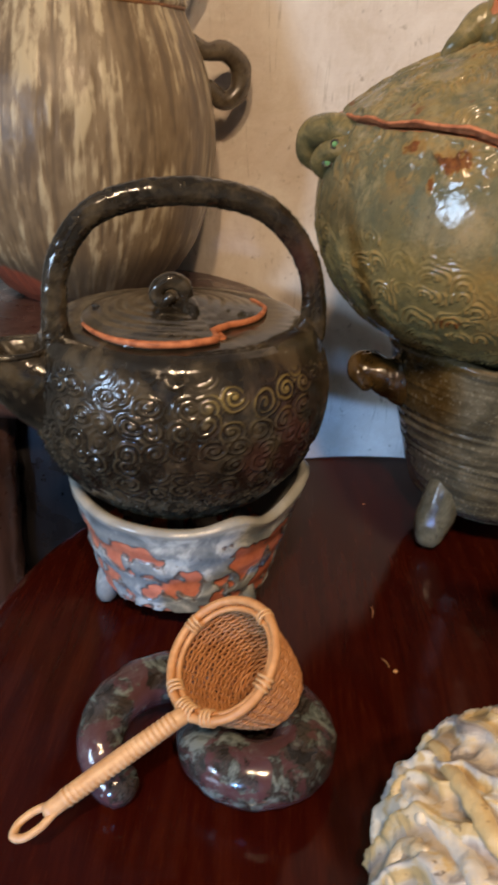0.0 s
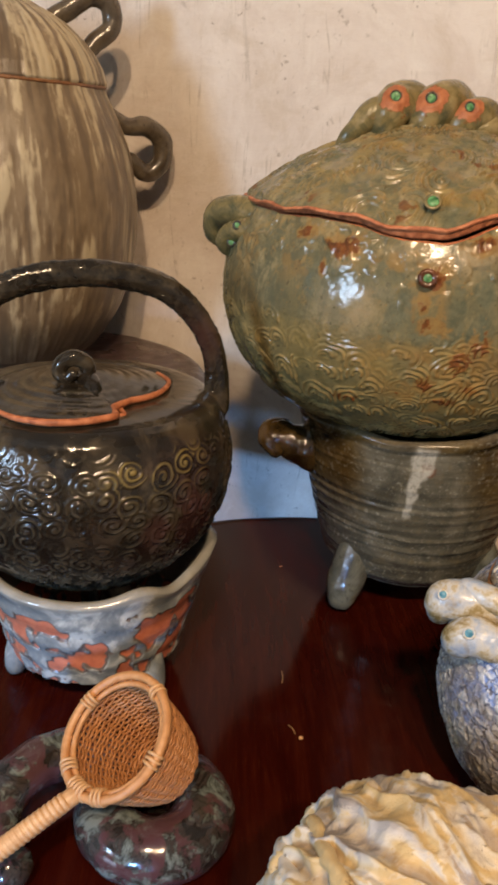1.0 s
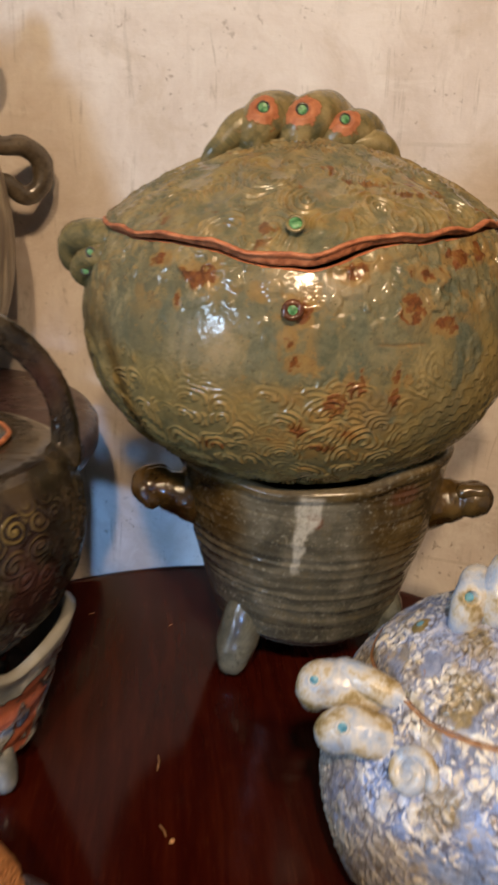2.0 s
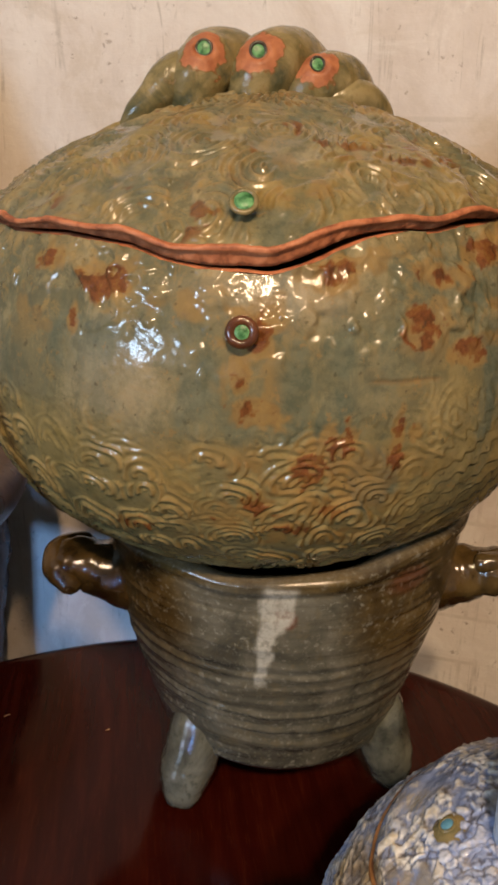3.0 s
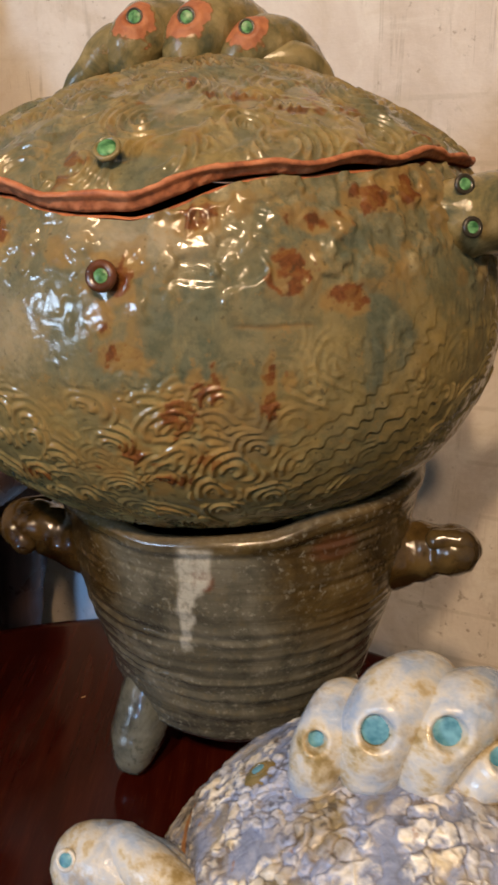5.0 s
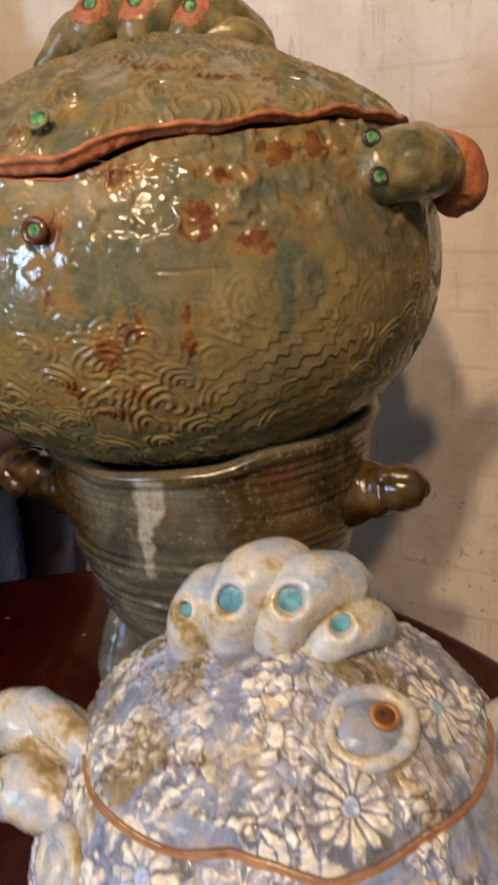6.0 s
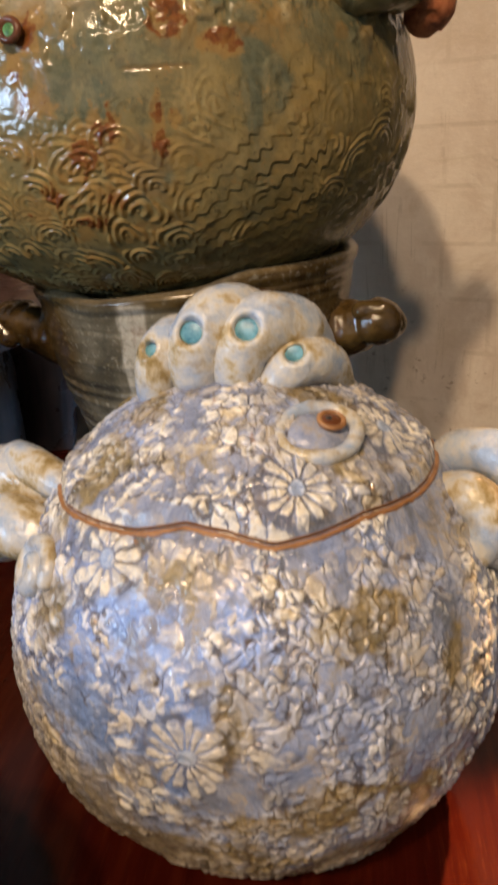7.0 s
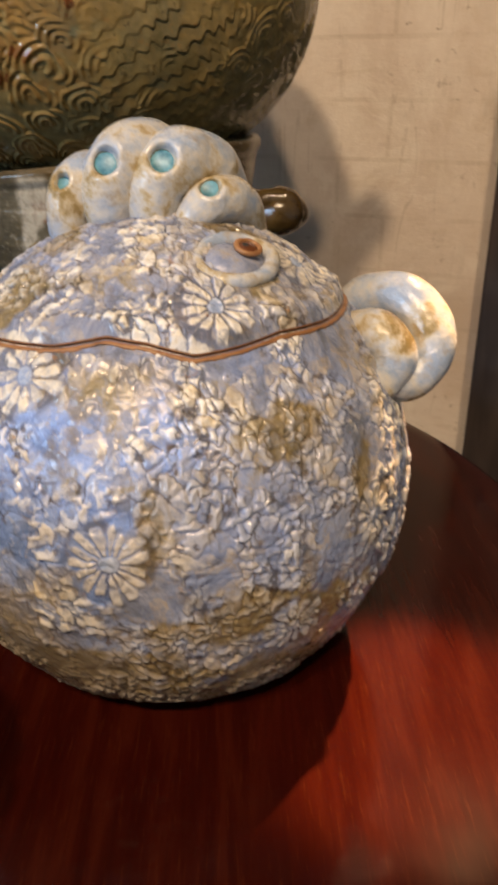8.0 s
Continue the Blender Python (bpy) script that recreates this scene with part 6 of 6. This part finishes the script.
def pot_attrs(P, Pw, DEG, Z, across, up, seed):
    """Relief and glaze masks of the pot, its left side whitened for daylight; across and up unroll its surface."""
    wx = across + 0.010 * (fbm(P, 70, seed) - 0.5) + 0.0035 * (fbm(P, 260, seed + 2, 2) - 0.5)
    wy = up + 0.010 * (fbm(P, 70, seed + 1) - 0.5) + 0.0035 * (fbm(P, 260, seed + 4, 2) - 0.5)
    h1, e1, r1 = grains(wx, wy, 0.0046, seed, 2.1)
    h2, e2, r2 = grains(wx, wy, 0.0080, seed + 40, 2.6)
    leaf = smooth(34, 18, np.abs(DEG + 106)) * smooth(0.160, 0.167, Z) * smooth(0.192, 0.184, Z)
    left = smooth(-92, -112, DEG) * smooth(0.055, 0.075, Z) * smooth(0.160, 0.150, Z)
    big = smooth(0.47, 0.53, fbm(P, 42, seed + 21, 2) + 0.30 * np.maximum(leaf, left) - 0.08)
    worm = smooth(0.13, 0.02, np.abs(fbm(P, 190, seed + 13, 2) - 0.5))
    nib = fbm(P, 330, seed + 80, 3)
    lump = (smooth(0.0, 0.30, e1) * (0.25 + 0.75 * h1)) * (1 - big) + (smooth(0.0, 0.28, e2) * (0.30 + 0.70 * h2)) * big
    lump = np.clip(0.62 * lump + 0.34 * worm + 0.9 * (nib - 0.5), 0, 1)
    crev = np.maximum(smooth(0.10, 0.01, e1) * (1 - big) + smooth(0.10, 0.015, e2) * big, 0.8 * smooth(0.40, 0.30, nib))
    tone = r1 * (1 - big) + r2 * big
    flat = spots(DEG, Z, P, ((-91.6, .081, 7, .011), (-108, .160, 9, .003), (-70, .120, 4, .006)), seed + 7)
    calm = np.clip(0.18 + 0.95 * smooth(0.40, 0.60, fbm(P, 55, seed + 41, 4)) + 0.25 * big, 0, 1) * (1 - 0.9 * flat)
    rel = lump * calm
    crev = crev * smooth(0.20, 0.70, calm) * smooth(0.42, 0.56, fbm(P, 150, seed + 43))
    Pw = Pw + 0.0038 * np.stack([fbm(P, 120, seed + 60 + k) - 0.5 for k in (1, 2, 3)], -1)
    d_all, core_all, fields = np.zeros_like(Z), np.zeros_like(Z), np.zeros_like(Z)
    for k, (a, z, sz, pet, white) in enumerate(DAISIES):
        m, c, field = daisy(Pw, on_pot(a, z), sz, pet, 0.4 * k)
        rel = rel * (1 - field) + field * (0.38 * np.maximum(m, c) * (0.5 + nib) + 0.45 * lump)
        crev = crev * (1 - field) + field * 0.7 * smooth(0.5, 0.1, np.maximum(m, c)) * smooth(0.40, 0.60, fbm(P, 130, 91))
        fields, d_all, core_all = np.maximum(fields, field), np.maximum(d_all, white * m), np.maximum(core_all, white * c)
    w = fbm(P, 26, seed + 3)
    milk = smooth(0.44, 0.60, fbm(P, 34, seed + 31)) * smooth(0.05, 0.10, Z)
    seamy = smooth(0.024, 0.008, np.abs(Z - 0.152)) * smooth(-45, -75, DEG)
    # the left term paints in cool daylight on that side, over milky glaze
    milk = np.clip(milk + 0.8 * seamy + leaf + 0.9 * left, 0, 1)
    blue = np.clip(spots(DEG, Z, P, BLUES, seed + 5) + 0.30 * smooth(0.50, 0.62, w), 0, 1) * (1 - 0.8 * leaf)
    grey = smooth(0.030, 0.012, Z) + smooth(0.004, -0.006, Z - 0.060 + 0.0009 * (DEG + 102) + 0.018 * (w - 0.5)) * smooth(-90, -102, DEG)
    olive = spots(DEG, Z, P, OLIVES, seed + 8) + 0.85 * smooth(0.070, 0.042, Z + 0.05 * (w - 0.5)) * smooth(0.38, 0.52, fbm(P, 60, seed + 5)) + 0.6 * smooth(0.60, 0.68, fbm(P, 62, seed + 18, 4))
    keep = 1 - np.maximum(d_all, core_all)
    return rel, {"relief": rel, "crevice": np.clip(crev, 0, 1), "tone": tone * (1 - fields) + 0.4 * fields, "milk": milk, "daisy": d_all, "core": core_all,
                 "blue": blue * keep, "olive": np.clip(olive, 0, 1) * keep, "grey": np.clip(grey, 0, 1) * keep}


def build_blue_pot():
    pot = empty_at("lidded_pot", (PX, PY, 0.0))
    tagged(pot, "round lidded pot in blue, white and olive glaze with pressed daisies", "pot")
    deg = np.concatenate([np.linspace(-200, 20, 960, endpoint=False), np.linspace(20, 160, 110, endpoint=False)])
    th = np.radians(deg)
    seam = np.interp(np.where(deg < -180, deg + 360, deg), PSEAM_DEG, PSEAM_Z)
    seam = np.convolve(np.pad(seam, 7, mode="wrap"), np.hanning(17)[1:-1] / np.hanning(17).sum(), mode="valid")
    lat0 = math.asin((0.0006 - PZ) / PB)
    latS = np.arcsin((seam - PZ) / PB)
    v = np.linspace(0, 1, 430)
    Vv, TH = np.meshgrid(v, th, indexing="ij")
    LAT = lat0 + (latS[None, :] - lat0) * Vv
    Z, R = PZ + PB * np.sin(LAT), PA * np.cos(LAT)
    P = np.stack([R * np.cos(TH), R * np.sin(TH), Z], -1)
    Pw = P + np.array([PX, PY, 0])
    rel, marks = pot_attrs(P, Pw, np.degrees(TH), Z, TH * PA * 0.92, LAT * PB, 51)
    push = (0.0015 * rel + 0.0008 * (fbm(P, 110, 77) - 0.5)) * smooth(1.0, 0.975, Vv) + 0.003 * (fbm(P, 18, 3) - 0.5) * smooth(1.0, 0.93, Vv)
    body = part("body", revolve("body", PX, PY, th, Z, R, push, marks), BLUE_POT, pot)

    def edge_at(z, dr):
        r = PA * np.sqrt(np.clip(1 - ((z - PZ) / PB) ** 2, 0, 1)) + dr
        return np.stack([PX + r * np.cos(th), PY + r * np.sin(th), z], -1)
    wob = 0.0011 * (fbm(np.stack([deg, 0 * deg, 0 * deg], -1), 0.3, 8) - 0.5)
    part("rim", sheet("rim", np.array([edge_at(seam - 0.0017 + 1.6 * wob, -0.0004), edge_at(seam - 0.0013 + 1.5 * wob, 0.0004), edge_at(seam - 0.0008, 0.0009 + wob), edge_at(seam - 0.0003, 0.0009 + wob), edge_at(seam - 0.0001, -0.0006), edge_at(seam - 0.0002, -0.003)])), TAN_CLAY, body, "bare orange clay line at the rim")
    z0 = seam + 0.0010
    v = np.linspace(0, 1, 200)
    Vv, TH = np.meshgrid(v, th, indexing="ij")
    lz = np.arcsin((z0 - PZ) / PB)
    LAT = lz[None, :] + (np.pi / 2 - 0.002 - lz[None, :]) * Vv
    Z, R = PZ + 0.002 * smooth(0, 0.3, Vv) + PB * np.sin(LAT), (PA + 0.0008) * np.cos(LAT) * (1 - 0.045 * np.sin(np.pi * Vv))
    P = np.stack([R * np.cos(TH), R * np.sin(TH), Z], -1)
    Pw = P + np.array([PX, PY, 0])
    rel, marks = pot_attrs(P, Pw, np.degrees(TH), Z, P[..., 0] * 1.1, P[..., 1] * 1.1, 83)
    push = (0.0015 * rel + 0.0008 * (fbm(P, 110, 78) - 0.5)) * smooth(0.0, 0.05, Vv) + 0.002 * (fbm(P, 22, 6) - 0.5) * smooth(0.0, 0.08, Vv) + 0.0016 * np.sin(np.pi * np.clip(Vv / 0.14, 0, 1)) * (0.5 + fbm(P, 60, 9)) + 0.0004
    lid = part("lid", revolve("lid", PX, PY, th, Z, R, push, marks), BLUE_POT, pot, "domed lid with leafy relief")
    part("cut_edge", sheet("cut_edge", np.array([edge_at(z0 - 0.0007, -0.008), edge_at(z0 - 0.0007, -0.0004), edge_at(z0 - 0.0004, 0.0006 - wob), edge_at(z0 + 0.0002 + wob, 0.0012 - wob), edge_at(z0 + 0.0006 + wob, 0.0006)])), DARK_TERRA, lid, "bare orange cut edge of the lid")
    gems = (((0.2800, 0.4420, 0.2000), 0.0026), ((0.2972, 0.4400, 0.2060), 0.0042), ((0.3178, 0.4390, 0.2068), 0.0042), ((0.3345, 0.4410, 0.1970), 0.0034))
    coils = (([(0.2795, 0.446, 0.180), (0.2812, 0.446, 0.191), (0.2848, 0.449, 0.1985), (0.2900, 0.457, 0.2010), (0.2960, 0.466, 0.194)], 0.0092),
             ([(0.2962, 0.444, 0.188), (0.2985, 0.4445, 0.2005), (0.3050, 0.449, 0.2085), (0.3150, 0.458, 0.2070), (0.3240, 0.468, 0.194)], 0.0122),
             ([(0.3125, 0.442, 0.188), (0.3160, 0.4425, 0.2005), (0.3240, 0.447, 0.2070), (0.3340, 0.456, 0.2030), (0.3425, 0.466, 0.190)], 0.0118),
             ([(0.3270, 0.439, 0.1855), (0.3330, 0.440, 0.1912), (0.3405, 0.445, 0.1930), (0.3465, 0.453, 0.1885), (0.3505, 0.461, 0.178)], 0.0088))
    for k, (pts, r) in enumerate(coils):
        me = tube("crest_coil", pts, [r * 0.80, r * 0.98, r * 1.04, r * 1.0, r * 0.75], 110, 80, rough=0.0008, seed=k)
        n = Vector((-0.12 + 0.06 * k, -0.90, 0.42)).normalized()
        p = on_surface(me, gems[k][0], n)
        pit(me, p, n, gems[k][1] * 1.05, 0.0052, k)
        part("crest_coil", me, COIL, lid, "rolled milky blue coil")
        gem("gem", p - n * 0.0046, n, gems[k][1] * 1.04, AQUA, lid, OLIVE_COIL, "turquoise glass inset", 0.14, 0.12)
    e = Vector(on_pot(-50.5, 0.1765, 0.002))
    n = (e - Vector((PX, PY, PZ))).normalized()
    q = n.to_track_quat("Z", "Y").to_matrix()
    boss = part("boss", ball("boss", e - n * 0.0008, (0.0126, 0.0100, 0.0056), 24, q, 0.0010, 3), BLUE_POT, lid, "raised eye-like boss with a brown centre")
    ring = [e + n * (0.0006 + 0.0016 * math.cos(t)) + q @ Vector((0.0142 * math.cos(t), 0.0114 * math.sin(t), 0)) for t in np.linspace(0, 2 * np.pi, 40, endpoint=False)]
    part("eyelid", tube("eyelid", [tuple(p) for p in ring], [0.0027], closed=True, smooth_path=False, sides=12, rough=0.0012), COIL, boss, "milky rounded rim of the eye")
    place = e + n * 0.0034 + Vector((0.0036, 0.001, 0.0016))
    part("pupil", ball("pupil", place, (0.0042, 0.0038, 0.0014), 16, q, 0.0006, 2), RUSTEYE, boss)
    # black blob for the shaded hollow of the pupil, no hole is cut
    part("pupil_hole", ball("pupil_hole", place + n * 0.0009 - Vector((0.0008, 0, 0)), (0.0020, 0.0018, 0.0008), 12, q), BLACK, boss)
    pts = [place + q @ Vector((0.0044 * math.cos(t), 0.0040 * math.sin(t), 0.0004)) for t in np.linspace(0, 2 * np.pi, 28, endpoint=False)]
    part("pupil_ring", tube("pupil_ring", [tuple(p) for p in pts], [0.0010], closed=True, smooth_path=False, sides=10, rough=0.0003), TAN_CLAY, boss)
    e = Vector(on_pot(164.5, 0.1712, 0.0012))
    n = (e - Vector((PX, PY, PZ))).normalized()
    mound = part("mound", ball("mound", e - n * 0.002, (0.0085, 0.0080, 0.0045), 20, n.to_track_quat("Z", "Y").to_matrix(), 0.0012, 7), OLIVE_COIL, lid, "low olive mound holding an inset")
    gem("gem", e + n * 0.0022, n, 0.0026, AQUA, mound, OLIVE_COIL, "small turquoise glass inset", 0.25, 0.2)
    e = Vector(on_pot(-145, 0.1325, 0.0005))
    n = (e - Vector((PX, PY, PZ))).normalized()
    q = n.to_track_quat("Z", "Y").to_matrix()
    turns = [e + q @ Vector((r * math.cos(t), r * math.sin(t), 0.0020 * (1 - r / 0.010))) for t, r in ((k * 0.35, 0.0115 - 0.00036 * k) for k in range(26))]
    part("curl", join("curl", [tube("curl", [tuple(p) for p in turns], [0.0032, 0.0040, 0.0040, 0.0034], 90, 16, rough=0.0006), ball("curl", e - n * 0.0008, (0.0098, 0.0098, 0.0048), 20, q, 0.0006, 4)]), COIL, pot, "small milky curl pressed on the side")
    # ears
    l1 = tube("c", [(0.240, 0.439, 0.1425), (0.227, 0.442, 0.1455), (0.215, 0.446, 0.1470), (0.207, 0.449, 0.1440), (0.206, 0.452, 0.136)], [0.0105, 0.0122, 0.0128, 0.0124, 0.0100], 44, 26, rough=0.0012)
    l2 = tube("c", [(0.240, 0.419, 0.1320), (0.229, 0.420, 0.1345), (0.2195, 0.424, 0.1355), (0.2130, 0.428, 0.1315), (0.2135, 0.432, 0.124)], [0.0100, 0.0118, 0.0122, 0.0118, 0.0100], 44, 26, rough=0.0012, seed=3)
    l3 = tube("c", [(0.252, 0.424, 0.147), (0.240, 0.430, 0.1515), (0.228, 0.438, 0.1540), (0.218, 0.447, 0.1540)], [0.0060, 0.0075, 0.0080, 0.0075], 34, 20, rough=0.0010)
    ear = part("ear", join("ear", [l1, l2, l3]), COIL, pot, "rolled milky coils forming an ear")
    gem("gem", on_surface(ear.data, (0.2035, 0.446, 0.1500), (-0.25, -0.80, 0.55)), (-0.25, -0.80, 0.55), 0.0026, AQUA, ear, COIL, "turquoise glass inset", 0.3)
    gem("gem", on_surface(ear.data, (0.2140, 0.422, 0.1400), (-0.25, -0.85, 0.45)), (-0.25, -0.85, 0.45), 0.0028, AQUA, ear, COIL, "turquoise glass inset", 0.3)
    r1 = tube("c", [(0.386, 0.450, 0.146), (0.397, 0.446, 0.155), (0.409, 0.438, 0.157), (0.418, 0.430, 0.149), (0.419, 0.424, 0.138), (0.411, 0.420, 0.129), (0.402, 0.418, 0.130)], [0.0070, 0.0090, 0.0098, 0.0098, 0.0090, 0.0080, 0.007], 60, 24, rough=0.0008)
    r2 = tube("c", [(0.390, 0.430, 0.146), (0.398, 0.423, 0.147), (0.404, 0.418, 0.139), (0.399, 0.415, 0.129)], [0.0075, 0.0090, 0.0090, 0.0075], 40, 22, rough=0.0008)
    r3 = tube("c", [(0.392, 0.426, 0.140), (0.395, 0.414, 0.129), (0.399, 0.407, 0.120)], [0.0035, 0.0038, 0.0032], 30, 16, rough=0.0006)
    part("ear", join("ear", [r1, r2, r3]), COIL, pot, "looped milky and ochre coil ear")


build_blue_pot()

# ---- crumbs and lint on the tabletop ----
def build_bits():
    crumb = part("crumb", ball("crumb", (0.1305, 0.4880, 0.0012), (0.0017, 0.0015, 0.0012), 10, None, 0.0008, 3), CANE)
    tagged(crumb, "tiny pale orange crumb lying on the table", "crumb")
    for a, b in ((((0.1225, 0.502), (0.1268, 0.4925)), ((0.121, 0.551), (0.1215, 0.5655)), ((0.131, 0.735), (0.134, 0.736)), ((0.057, 0.757), (0.061, 0.759)))):
        m = ((a[0] + b[0]) / 2 + 0.0008, (a[1] + b[1]) / 2)
        ob = part("lint_thread", tube("lint_thread", [(*a, 0.0006), (*m, 0.0010), (*b, 0.0006)], [0.00025, 0.0003, 0.0002], 14, 6), CANE)
        tagged(ob, "thin pale thread of lint on the table", "lint", "lint on the table")


build_bits()
